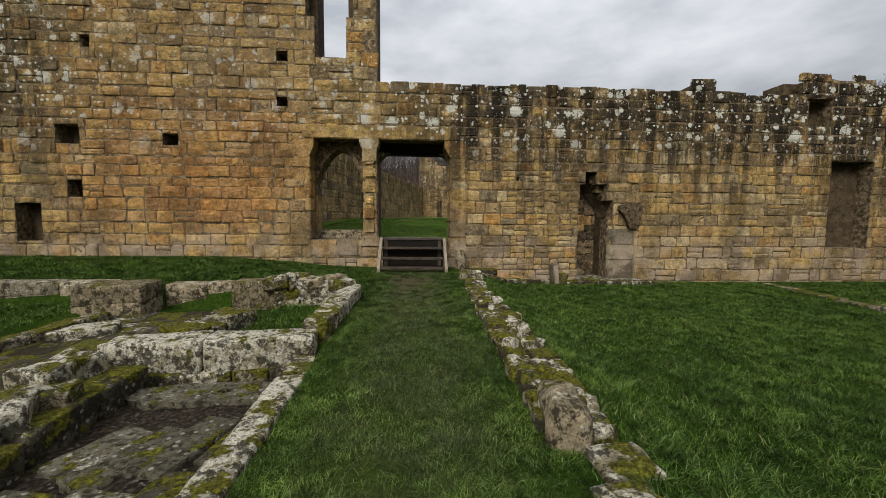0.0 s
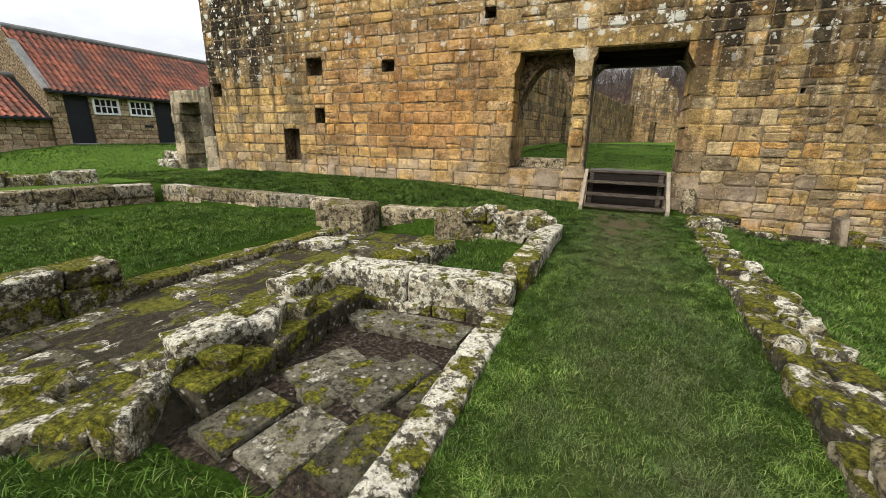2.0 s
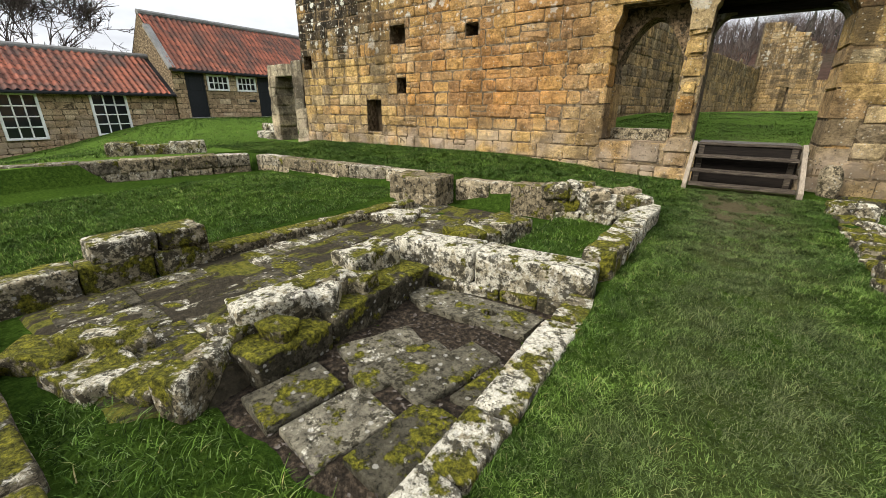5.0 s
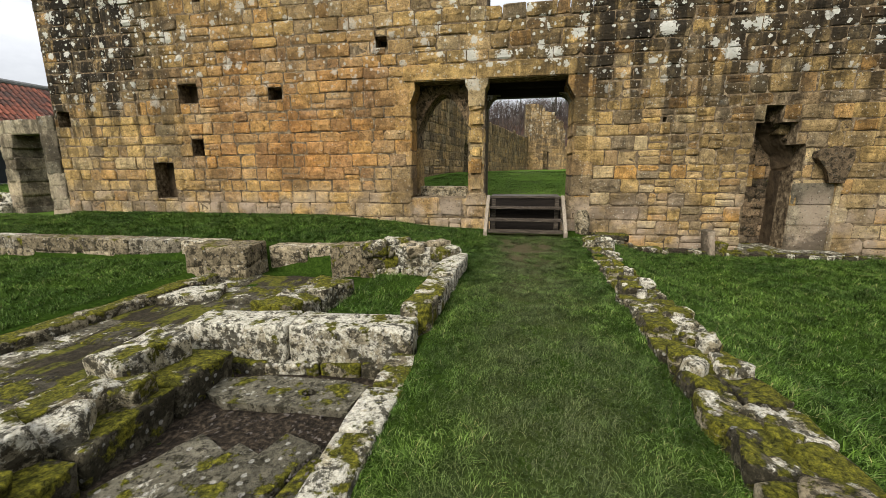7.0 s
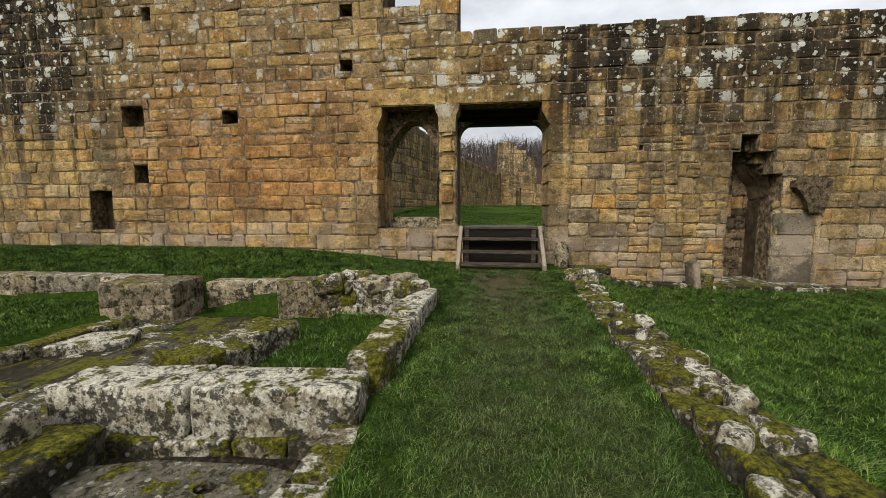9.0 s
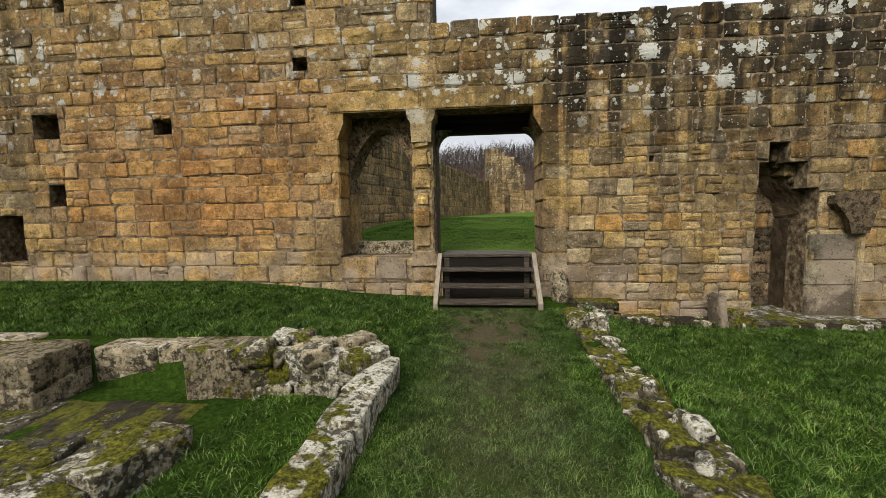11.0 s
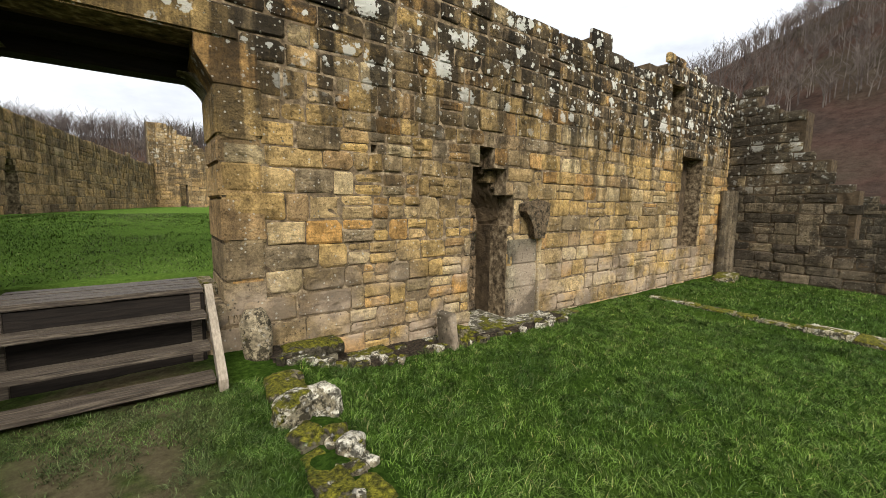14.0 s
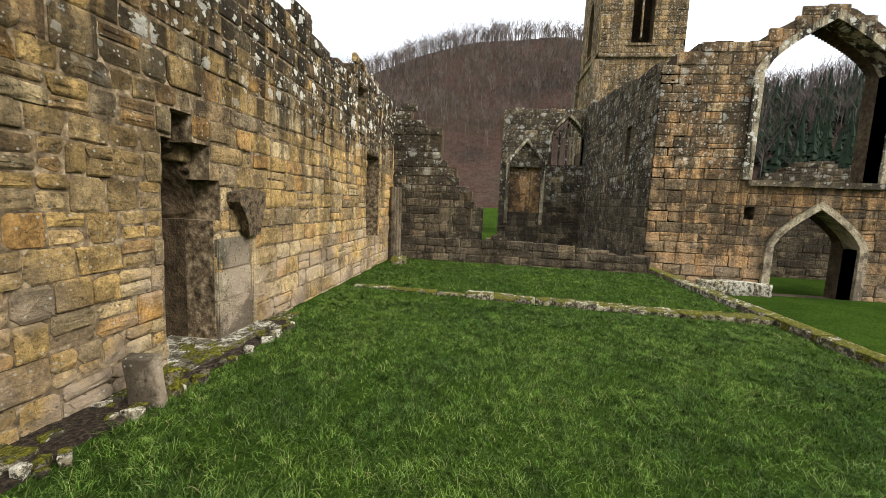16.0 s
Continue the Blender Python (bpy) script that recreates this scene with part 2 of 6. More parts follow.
def lichened(name, tones, white=0.5, dark=0.5, moss=0.5, damp=0.0, scale=1.0, speck=0.4, lift=0.07):
    """Old stone lying near the ground: crisp patches of white crust, black lichen and yellow-green moss."""
    m, n, l, b = shader(name, 0.95)
    geo = n.new("ShaderNodeNewGeometry")
    rnd = n.new("ShaderNodeObjectInfo").outputs["Random"]
    pos = mapped(n, l, (scale, scale, scale))
    nz = n.new("ShaderNodeSeparateXYZ")
    l.new(geo.outputs["Normal"], nz.inputs[0])
    up = nz.outputs["Z"]
    col = ramp(n, l, rnd, tones)
    grain = tex(n, l, "ShaderNodeTexNoise", pos, Scale=55.0, Detail=6.0, Roughness=0.75)
    mott = tex(n, l, "ShaderNodeTexNoise", pos, Scale=9.0, Detail=8.0, Roughness=0.7)
    col = mixc(n, l, 0.9, col, ramp(n, l, mott.outputs["Fac"], [(0.32, grey(0.30)), (0.5, grey(1.0)), (0.68, grey(1.6))]), "MULTIPLY")
    blot = tex(n, l, "ShaderNodeTexNoise", pos, Scale=6.0, Detail=9.0, Roughness=0.78)
    per = mth(n, l, "MULTIPLY", mth(n, l, "SUBTRACT", rnd, 0.5), 0.10)
    wf = ramp(n, l, mth(n, l, "ADD", mth(n, l, "ADD", blot.outputs["Fac"], per), mth(n, l, "MULTIPLY", up, 0.07)), [(0.69 - white * 0.24, grey(0)), (0.72 - white * 0.24, grey(1))])
    wc = ramp(n, l, grain.outputs["Fac"], [(0.34, (0.20, 0.185, 0.135)), (0.45, (0.44, 0.41, 0.32)), (0.66, (0.66, 0.63, 0.52))])
    col = mixc(n, l, mth(n, l, "MULTIPLY", wf, 0.9), col, wc)
    db = tex(n, l, "ShaderNodeTexNoise", mapped(n, l, (scale * 1.1, scale * 1.1, scale * 1.1)), Scale=10.0, Detail=9.0, Roughness=0.78)
    df = ramp(n, l, mth(n, l, "SUBTRACT", db.outputs["Fac"], mth(n, l, "MULTIPLY", up, 0.02)), [(0.61 - dark * 0.16, grey(0)), (0.65 - dark * 0.16, grey(1))])
    col = mixc(n, l, mth(n, l, "MULTIPLY", df, 0.88), col, (0.024, 0.021, 0.012))
    vor = tex(n, l, "ShaderNodeTexVoronoi", pos, Scale=13.0)
    dots = ramp(n, l, mth(n, l, "ADD", vor.outputs["Distance"], mth(n, l, "MULTIPLY", mth(n, l, "SUBTRACT", grain.outputs["Fac"], 0.5), 0.35)), [(0.17, grey(1)), (0.22, grey(0))])
    col = mixc(n, l, mth(n, l, "MULTIPLY", dots, speck), col, (0.52, 0.50, 0.44))
    mb = tex(n, l, "ShaderNodeTexNoise", pos, Scale=5.2, Detail=8.0, Roughness=0.66)
    mf = ramp(n, l, mth(n, l, "ADD", mth(n, l, "SUBTRACT", mb.outputs["Fac"], per), mth(n, l, "MULTIPLY", up, lift)), [(0.66 - moss * 0.18, grey(0)), (0.70 - moss * 0.18, grey(1))])
    mc = ramp(n, l, tex(n, l, "ShaderNodeTexNoise", pos, Scale=30.0, Detail=7.0, Roughness=0.8).outputs["Fac"], [(0.36, (0.012, 0.013, 0.003)), (0.5, (0.075, 0.073, 0.009)), (0.66, (0.22, 0.20, 0.020))])
    col = mixc(n, l, mf, col, mc)
    fine = tex(n, l, "ShaderNodeTexNoise", pos, Scale=34.0, Detail=8.0, Roughness=0.8)
    col = mixc(n, l, 0.85, col, ramp(n, l, fine.outputs["Fac"], [(0.38, grey(0.18)), (0.48, grey(0.95)), (0.64, grey(1.35))]), "MULTIPLY")
    if damp:
        col = mixc(n, l, damp, col, (0.35, 0.32, 0.28), "MULTIPLY")
    l.new(col, b.inputs["Base Color"])
    h = mth(n, l, "ADD", mth(n, l, "MULTIPLY", mott.outputs["Fac"], 1.0), mth(n, l, "ADD", mth(n, l, "MULTIPLY", grain.outputs["Fac"], 0.45), mth(n, l, "MULTIPLY", mf, 0.35)))
    bump(n, l, b, h, 1.0, 0.035)
    return m


M_LICHEN = lichened("lichened_stone", PALE, 0.80, 0.72, 0.40)
M_MOSSY = lichened("mossy_stone", PALE, 0.55, 0.8, 0.80)
M_KERB = lichened("mossy_kerb", PALE, 0.40, 0.85, 0.40, lift=0.17)
M_STUMP = lichened("mossy_rubble", [(0, (0.06, 0.052, 0.034)), (0.5, (0.09, 0.078, 0.05)), (1, (0.14, 0.12, 0.08))], 0.26, 0.90, 0.42, lift=0.16)
# dark tones: the rear arch's shade as colour, also the fireplace stones
M_DARKSTONE = lichened("dark_stone", [(0, (0.075, 0.056, 0.036)), (0.5, (0.13, 0.094, 0.056)), (1, (0.20, 0.14, 0.080))], 0.0, 0.6, 0.0, speck=0.10)
M_FLAG = lichened("flagstone", [(0, (0.055, 0.048, 0.032)), (0.5, (0.09, 0.08, 0.054)), (1, (0.14, 0.125, 0.088))], 0.34, 0.66, 0.46)
M_SLAB = lichened("wet_slab", [(0, (0.06, 0.054, 0.036)), (0.5, (0.10, 0.09, 0.062)), (1, (0.15, 0.135, 0.096))], 0.06, 0.62, 0.34)
M_DRESSED = lichened("dressed_low_wall", [(0, (0.17, 0.138, 0.085)), (0.5, (0.25, 0.205, 0.130)), (1, (0.33, 0.275, 0.18))], 0.24, 0.68, 0.14, speck=0.25)
M_GREYWALL = lichened("grey_low_wall", [(0, (0.12, 0.105, 0.075)), (0.5, (0.19, 0.165, 0.115)), (1, (0.26, 0.225, 0.16))], 0.35, 0.60, 0.10)
M_CHURCH = ashlar("church_stone", [(0.0, (0.124, 0.092, 0.054)), (0.3, (0.310, 0.200, 0.100)), (0.6, (0.410, 0.240, 0.105)), (0.85, (0.245, 0.175, 0.100)), (1.0, (0.460, 0.320, 0.170))], True, streak=0.6, streak_from=-1.0, grime=0.75, lichen=0.4, paler=0.4)
M_HOUSEST = ashlar("cottage_stone", [(0, (0.25, 0.175, 0.105)), (0.35, (0.46, 0.33, 0.20)), (0.7, (0.38, 0.26, 0.155)), (1, (0.55, 0.43, 0.28))], True, streak=0.15, lichen=0.0, grime=0.25)


def plain(name, stops, scale=8.0, rough=0.85, bstr=0.4, stretch=(1, 1, 1), bdist=0.01):
    m, n, l, b = shader(name, rough)
    pos = mapped(n, l, stretch)
    t1 = tex(n, l, "ShaderNodeTexNoise", pos, Scale=scale, Detail=7.0, Roughness=0.65)
    t2 = tex(n, l, "ShaderNodeTexNoise", pos, Scale=scale * 0.14, Detail=4.0)
    c = ramp(n, l, t1.outputs["Fac"], stops)
    c = mixc(n, l, 0.5, c, ramp(n, l, t2.outputs["Fac"], [(0.3, grey(0.55)), (0.7, grey(1.25))]), "MULTIPLY")
    l.new(c, b.inputs["Base Color"])
    bump(n, l, b, t1.outputs["Fac"], bstr, bdist)
    return m


M_MORTAR = plain("lime_mortar", [(0.36, (0.035, 0.026, 0.015)), (0.52, (0.15, 0.11, 0.065)), (0.68, (0.38, 0.30, 0.19))], 11, 0.95, 0.9, bdist=0.02)
M_RUBBLE = plain("rubble_core", [(0.3, (0.03, 0.022, 0.014)), (0.6, (0.10, 0.072, 0.042)), (0.8, (0.19, 0.13, 0.085))], 7, 0.95, 1.0, bdist=0.06)
M_TIMBER = plain("weathered_timber", [(0.34, (0.014, 0.010, 0.007)), (0.52, (0.055, 0.042, 0.029)), (0.72, (0.17, 0.14, 0.10))], 9, 0.6, 0.6, (0.6, 9, 9))
M_TIMBER_PALE = plain("pale_timber", [(0.3, (0.13, 0.105, 0.075)), (0.6, (0.27, 0.225, 0.165)), (0.8, (0.36, 0.305, 0.23))], 9, 0.75, 0.4, (7, 2, 2))
M_EARTH = plain("wet_earth", [(0.36, (0.006, 0.0045, 0.003)), (0.52, (0.026, 0.019, 0.012)), (0.68, (0.085, 0.064, 0.042))], 30, 0.85, 1.0, bdist=0.03)
def moss_earth():
    m, n, l, b = shader("mossy_earth", 0.95)
    pos = mapped(n, l, (1, 1, 1))
    t = tex(n, l, "ShaderNodeTexNoise", pos, Scale=18.0, Detail=8.0, Roughness=0.75)
    c = ramp(n, l, t.outputs["Fac"], [(0.3, (0.012, 0.010, 0.006)), (0.55, (0.038, 0.031, 0.019)), (0.75, (0.095, 0.08, 0.052))])
    k = tex(n, l, "ShaderNodeTexNoise", mapped(n, l, (1.6, 0.55, 1)), Scale=2.6, Detail=7.0, Roughness=0.65)
    mc = ramp(n, l, t.outputs["Fac"], [(0.35, (0.025, 0.028, 0.005)), (0.5, (0.085, 0.085, 0.012)), (0.7, (0.17, 0.155, 0.022))])
    c = mixc(n, l, ramp(n, l, k.outputs["Fac"], [(0.51, grey(0)), (0.56, grey(1))]), c, mc)
    l.new(c, b.inputs["Base Color"])
    bump(n, l, b, t.outputs["Fac"], 1.0, 0.04)
    return m


M_MOSSEARTH = moss_earth()
M_BLACK = plain("black_paint", [(0.3, (0.010, 0.011, 0.014)), (0.8, (0.02, 0.022, 0.027))], 20, 0.45, 0.1)
M_WHITE = plain("white_paint", [(0.3, (0.70, 0.70, 0.69)), (0.8, (0.80, 0.80, 0.79))], 20, 0.5, 0.1)
# near black: shade under the lintels and the steps put into colour
M_SHADETIMBER = plain("shade_black_timber", [(0.3, (0.006, 0.005, 0.004)), (0.8, (0.022, 0.017, 0.013))], 9, 0.85, 0.5, (0.6, 7, 7))
M_BARK = plain("bark", [(0.3, (0.05, 0.042, 0.036)), (0.8, (0.14, 0.12, 0.10))], 10, 0.9, 0.5)
M_TWIG = plain("winter_wood", [(0.35, (0.038, 0.030, 0.026)), (0.5, (0.08, 0.064, 0.055)), (0.65, (0.135, 0.112, 0.097))], 0.35, 0.95, 0.0)
M_PINE = plain("conifer", [(0.3, (0.012, 0.02, 0.012)), (0.8, (0.03, 0.045, 0.025))], 0.3, 0.95, 0.0)
M_LEAD = plain("slate_grey", [(0.3, (0.12, 0.12, 0.115)), (0.8, (0.25, 0.25, 0.235))], 10, 0.7, 0.2)


def tile_mat():
    m, n, l, b = shader("clay_pantile", 0.8)
    rnd = n.new("ShaderNodeObjectInfo").outputs["Random"]
    isl = n.new("ShaderNodeNewGeometry").outputs["Random Per Island"]
    pos = mapped(n, l, (1, 1, 1))
    c = ramp(n, l, isl, [(0.0, (0.17, 0.060, 0.038)), (0.4, (0.34, 0.115, 0.068)), (0.75, (0.26, 0.086, 0.052)), (1.0, (0.13, 0.060, 0.044))])
    t = tex(n, l, "ShaderNodeTexNoise", pos, Scale=2.4, Detail=6.0, Roughness=0.7)
    c = mixc(n, l, 0.8, c, ramp(n, l, t.outputs["Fac"], [(0.3, grey(0.4)), (0.7, grey(1.15))]), "MULTIPLY")
    t2 = tex(n, l, "ShaderNodeTexNoise", pos, Scale=0.9, Detail=8.0, Roughness=0.7)
    c = mixc(n, l, ramp(n, l, t2.outputs["Fac"], [(0.45, grey(0)), (0.62, grey(0.8))]), c, (0.055, 0.042, 0.036))
    l.new(c, b.inputs["Base Color"])
    bump(n, l, b, t.outputs["Fac"], 0.3, 0.01)
    return m


M_TILE = tile_mat()


def glass_mat():
    m, n, l, b = shader("window_glass", 0.05)
    b.inputs["Base Color"].default_value = (0.012, 0.014, 0.016, 1)
    b.inputs["Specular IOR Level"].default_value = 0.5
    return m


M_GLASS = glass_mat()


def turf_mat():
    m, n, l, b = shader("turf", 1.0)
    b.inputs["Specular IOR Level"].default_value = 0.0
    pos = mapped(n, l, (1, 1, 1))
    t1 = tex(n, l, "ShaderNodeTexNoise", pos, Scale=0.7, Detail=5.0, Roughness=0.6)
    t2 = tex(n, l, "ShaderNodeTexNoise", pos, Scale=22.0, Detail=7.0, Roughness=0.8)
    # ramp kept dark: shade between the blades is put into the ground colour
    c = ramp(n, l, t2.outputs["Fac"], [(0.25, (0.005, 0.009, 0.002)), (0.5, (0.024, 0.045, 0.008)), (0.75, (0.065, 0.105, 0.018))])
    c = mixc(n, l, 0.6, c, ramp(n, l, t1.outputs["Fac"], [(0.35, (0.5, 0.58, 0.55)), (0.65, (1.3, 1.25, 1.0))]), "MULTIPLY")
    # trodden strip up to the steps
    sep = n.new("ShaderNodeSeparateXYZ")
    l.new(pos, sep.inputs[0])
    mown = ramp(n, l, t2.outputs["Fac"], [(0.25, (0.020, 0.040, 0.007)), (0.5, (0.062, 0.108, 0.018)), (0.75, (0.12, 0.175, 0.035))])
    beyond = mth(n, l, "MAXIMUM", mth(n, l, "GREATER_THAN", sep.outputs["Y"], 0.9), mth(n, l, "LESS_THAN", sep.outputs["X"], -10.6))
    c = mixc(n, l, beyond, c, mown)
    d = mth(n, l, "ABSOLUTE", mth(n, l, "SUBTRACT", sep.outputs["X"], 0.05))
    w = ramp(n, l, d, [(0.25, grey(0.8)), (0.75, grey(0))])
    yy = ramp(n, l, mth(n, l, "MULTIPLY", mth(n, l, "ADD", sep.outputs["Y"], 10.0), 0.1), [(0.0, grey(0.2)), (0.55, grey(0.25)), (0.76, grey(0.9)), (0.985, grey(1)), (0.995, grey(0))])
    mu = ramp(n, l, tex(n, l, "ShaderNodeTexNoise", pos, Scale=3.0, Detail=5.0).outputs["Fac"], [(0.33, grey(0)), (0.5, grey(1))])
    c = mixc(n, l, mth(n, l, "MULTIPLY", mth(n, l, "MULTIPLY", w, yy), mu), c, mixc(n, l, t2.outputs["Fac"], (0.022, 0.017, 0.010), (0.15, 0.112, 0.072)))
    l.new(c, b.inputs["Base Color"])
    bump(n, l, b, t2.outputs["Fac"], 0.9, 0.03)
    return m


M_TURF = turf_mat()


def blade_mat():
    m, n, l, b = shader("grass_blade", 0.85)
    b.inputs["Specular IOR Level"].default_value = 0.04
    isl = n.new("ShaderNodeNewGeometry").outputs["Random Per Island"]
    pos = mapped(n, l, (1, 1, 1))
    c = ramp(n, l, isl, [(0.0, (0.005, 0.012, 0.002)), (0.4, (0.032, 0.064, 0.009)), (0.8, (0.076, 0.132, 0.022)), (0.95, (0.13, 0.195, 0.065)), (1.0, (0.22, 0.19, 0.09))])
    t1 = tex(n, l, "ShaderNodeTexNoise", pos, Scale=0.9, Detail=4.0)
    c = mixc(n, l, 0.7, c, ramp(n, l, t1.outputs["Fac"], [(0.35, (0.55, 0.62, 0.62)), (0.65, (1.3, 1.25, 1.0))]), "MULTIPLY")
    t4 = tex(n, l, "ShaderNodeTexNoise", pos, Scale=3.6, Detail=3.0)
    c = mixc(n, l, 0.75, c, ramp(n, l, t4.outputs["Fac"], [(0.36, (0.70, 0.74, 0.74)), (0.62, (1.22, 1.2, 1.15))]), "MULTIPLY")
    t3 = tex(n, l, "ShaderNodeTexNoise", pos, Scale=9.0, Detail=5.0)
    c = mixc(n, l, 0.6, c, ramp(n, l, t3.outputs["Fac"], [(0.38, grey(0.30)), (0.62, grey(1.55))]), "MULTIPLY")
    sep = n.new("ShaderNodeSeparateXYZ")
    l.new(pos, sep.inputs[0])
    d = mth(n, l, "ABSOLUTE", mth(n, l, "SUBTRACT", sep.outputs["X"], 0.05))
    w = ramp(n, l, d, [(0.2, grey(0.75)), (0.85, grey(0.08))])
    dry = tex(n, l, "ShaderNodeTexNoise", pos, Scale=2.2, Detail=5.0)
    c = mixc(n, l, mth(n, l, "MULTIPLY", w, ramp(n, l, dry.outputs["Fac"], [(0.35, grey(0.4)), (0.6, grey(1))])), c, mixc(n, l, isl, (0.022, 0.030, 0.012), (0.125, 0.138, 0.062)))
    l.new(c, b.inputs["Base Color"])
    return m


M_BLADE = blade_mat()


def hill_mat():
    m, n, l, b = shader("bracken_slope", 1.0)
    b.inputs["Specular IOR Level"].default_value = 0.0
    pos = mapped(n, l, (1, 1, 1))
    t1 = tex(n, l, "ShaderNodeTexNoise", pos, Scale=0.035, Detail=4.0)
    t2 = tex(n, l, "ShaderNodeTexNoise", pos, Scale=0.5, Detail=8.0, Roughness=0.8)
    c = ramp(n, l, t1.outputs["Fac"], [(0.35, (0.045, 0.036, 0.029)), (0.5, (0.074, 0.046, 0.035)), (0.62, (0.066, 0.052, 0.037)), (0.75, (0.040, 0.036, 0.024))])
    c = mixc(n, l, 0.8, c, ramp(n, l, t2.outputs["Fac"], [(0.3, grey(0.35)), (0.7, grey(1.3))]), "MULTIPLY")
    l.new(c, b.inputs["Base Color"])
    bump(n, l, b, t2.outputs["Fac"], 1.0, 1.0)
    return m


M_HILL = hill_mat()

# ---------------------------------------------------------------- mesh helpers
rng = random.Random(7)


def mesh_of(name, verts, faces, mat, smooth=False):
    me = bpy.data.meshes.new(name)
    me.from_pydata(verts, [], faces)
    me.materials.append(mat)
    if smooth:
        for p in me.polygons:
            p.use_smooth = True
    me.update()
    return me


def piece(name, verts, faces, mat, parent=None, label="", kind="", smooth=False):
    ob = new(name, mesh_of(name, verts, faces, mat, smooth))
    if parent is not None:
        ob.parent = parent
    return tagged(ob, label, "", "", kind)


def part(name, bm, mat, parent=None, label=""):
    me = bpy.data.meshes.new(name)
    bm.to_mesh(me)
    bm.free()
    me.materials.append(mat)
    ob = new(name, me)
    if parent is not None:
        ob.parent = parent
    return tagged(ob, label)


def thing(name, at, label, category, group="", kind=""):
    ob = new(name)
    ob.empty_display_size = 0.1
    ob.location = at
    return tagged(ob, label, category, group, kind)


def smooth(a, b, v):
    t = max(0.0, min(1.0, (v - a) / (b - a)))
    return t * t * (3 - 2 * t)


def box_geo(V, F, x0, x1, y0, y1, z0, z1):
    k = len(V)
    V += [(x0, y0, z0), (x1, y0, z0), (x1, y1, z0), (x0, y1, z0), (x0, y0, z1), (x1, y0, z1), (x1, y1, z1), (x0, y1, z1)]
    F += [(k, k + 3, k + 2, k + 1), (k + 4, k + 5, k + 6, k + 7), (k, k + 1, k + 5, k + 4), (k + 1, k + 2, k + 6, k + 5), (k + 2, k + 3, k + 7, k + 6), (k + 3, k, k + 4, k + 7)]


def bevel_box(x0, x1, y0, y1, z0, z1, bev=0.01, seg=1):
    bm = bmesh.new()
    bmesh.ops.create_cube(bm, size=1)
    for v in bm.verts:
        v.co = Vector(((x0 + x1) / 2 + v.co.x * (x1 - x0), (y0 + y1) / 2 + v.co.y * (y1 - y0), (z0 + z1) / 2 + v.co.z * (z1 - z0)))
    if bev:
        bmesh.ops.bevel(bm, geom=list(bm.edges), offset=bev, segments=seg, affect="EDGES")
    return bm


def face_stone(u0, u1, z0, z1, proud, r, gap=0.0065, wear=0.018):
    """One dressed stone seen from its face, in (along, out, up): a worn, slightly bulging face with chamfered corners."""
    w, h = u1 - u0, z1 - z0
    g = min(gap, w * 0.12, h * 0.12)
    e = min(wear, w * 0.2, h * 0.2)
    cs = [min(0.005 + 0.055 * r.random() ** 2.4, w * 0.24, h * 0.24) for _ in range(4)]
    belly = min(0.022, h * 0.08) * r.uniform(-0.25, 1.0)

    def ring(i, d, jit):
        a, b, lo, hi = u0 + i, u1 - i, z0 + i, z1 - i
        p0, p1, p2, p3 = cs
        pts = [(a + p0, lo), (b - p1, lo), (b, lo + p1), (b, hi - p2), (b - p2, hi), (a + p3, hi), (a, hi - p3), (a, lo + p0)]
        return [(p + r.uniform(-jit, jit), d + r.uniform(-jit, jit) * 0.55, q + r.uniform(-jit, jit)) for p, q in pts]

    V = ring(g, -0.06, 0.0) + ring(g, proud - e * 0.8, 0.009) + ring(g + e, proud, 0.011)
    V += ring(min(g + e + 0.30 * min(w, h), 0.42 * min(w, h)), proud + belly * 0.8, 0.012)
    V.append(((u0 + u1) / 2, proud + belly + r.uniform(-0.006, 0.006), (z0 + z1) / 2))
    F = []
    for k in (0, 8, 16):
        for i in range(8):
            j = (i + 1) % 8
            F.append((k + i, k + j, k + 8 + j, k + 8 + i))
    for i in range(8):
        F.append((24 + i, 24 + (i + 1) % 8, 32))
    return V, F


def minus(rects, hole):
    a0, a1, b0, b1 = hole
    out = []
    for u0, u1, z0, z1 in rects:
        if a1 <= u0 or a0 >= u1 or b1 <= z0 or b0 >= z1:
            out.append((u0, u1, z0, z1))
            continue
        if a0 - u0 > 0.05:
            out.append((u0, a0, z0, z1))
        if u1 - a1 > 0.05:
            out.append((a1, u1, z0, z1))
        lo, hi = max(u0, a0), min(u1, a1)
        if b0 - z0 > 0.05:
            out.append((lo, hi, z0, b0))
        if z1 - b1 > 0.05:
            out.append((lo, hi, b1, z1))
    return out


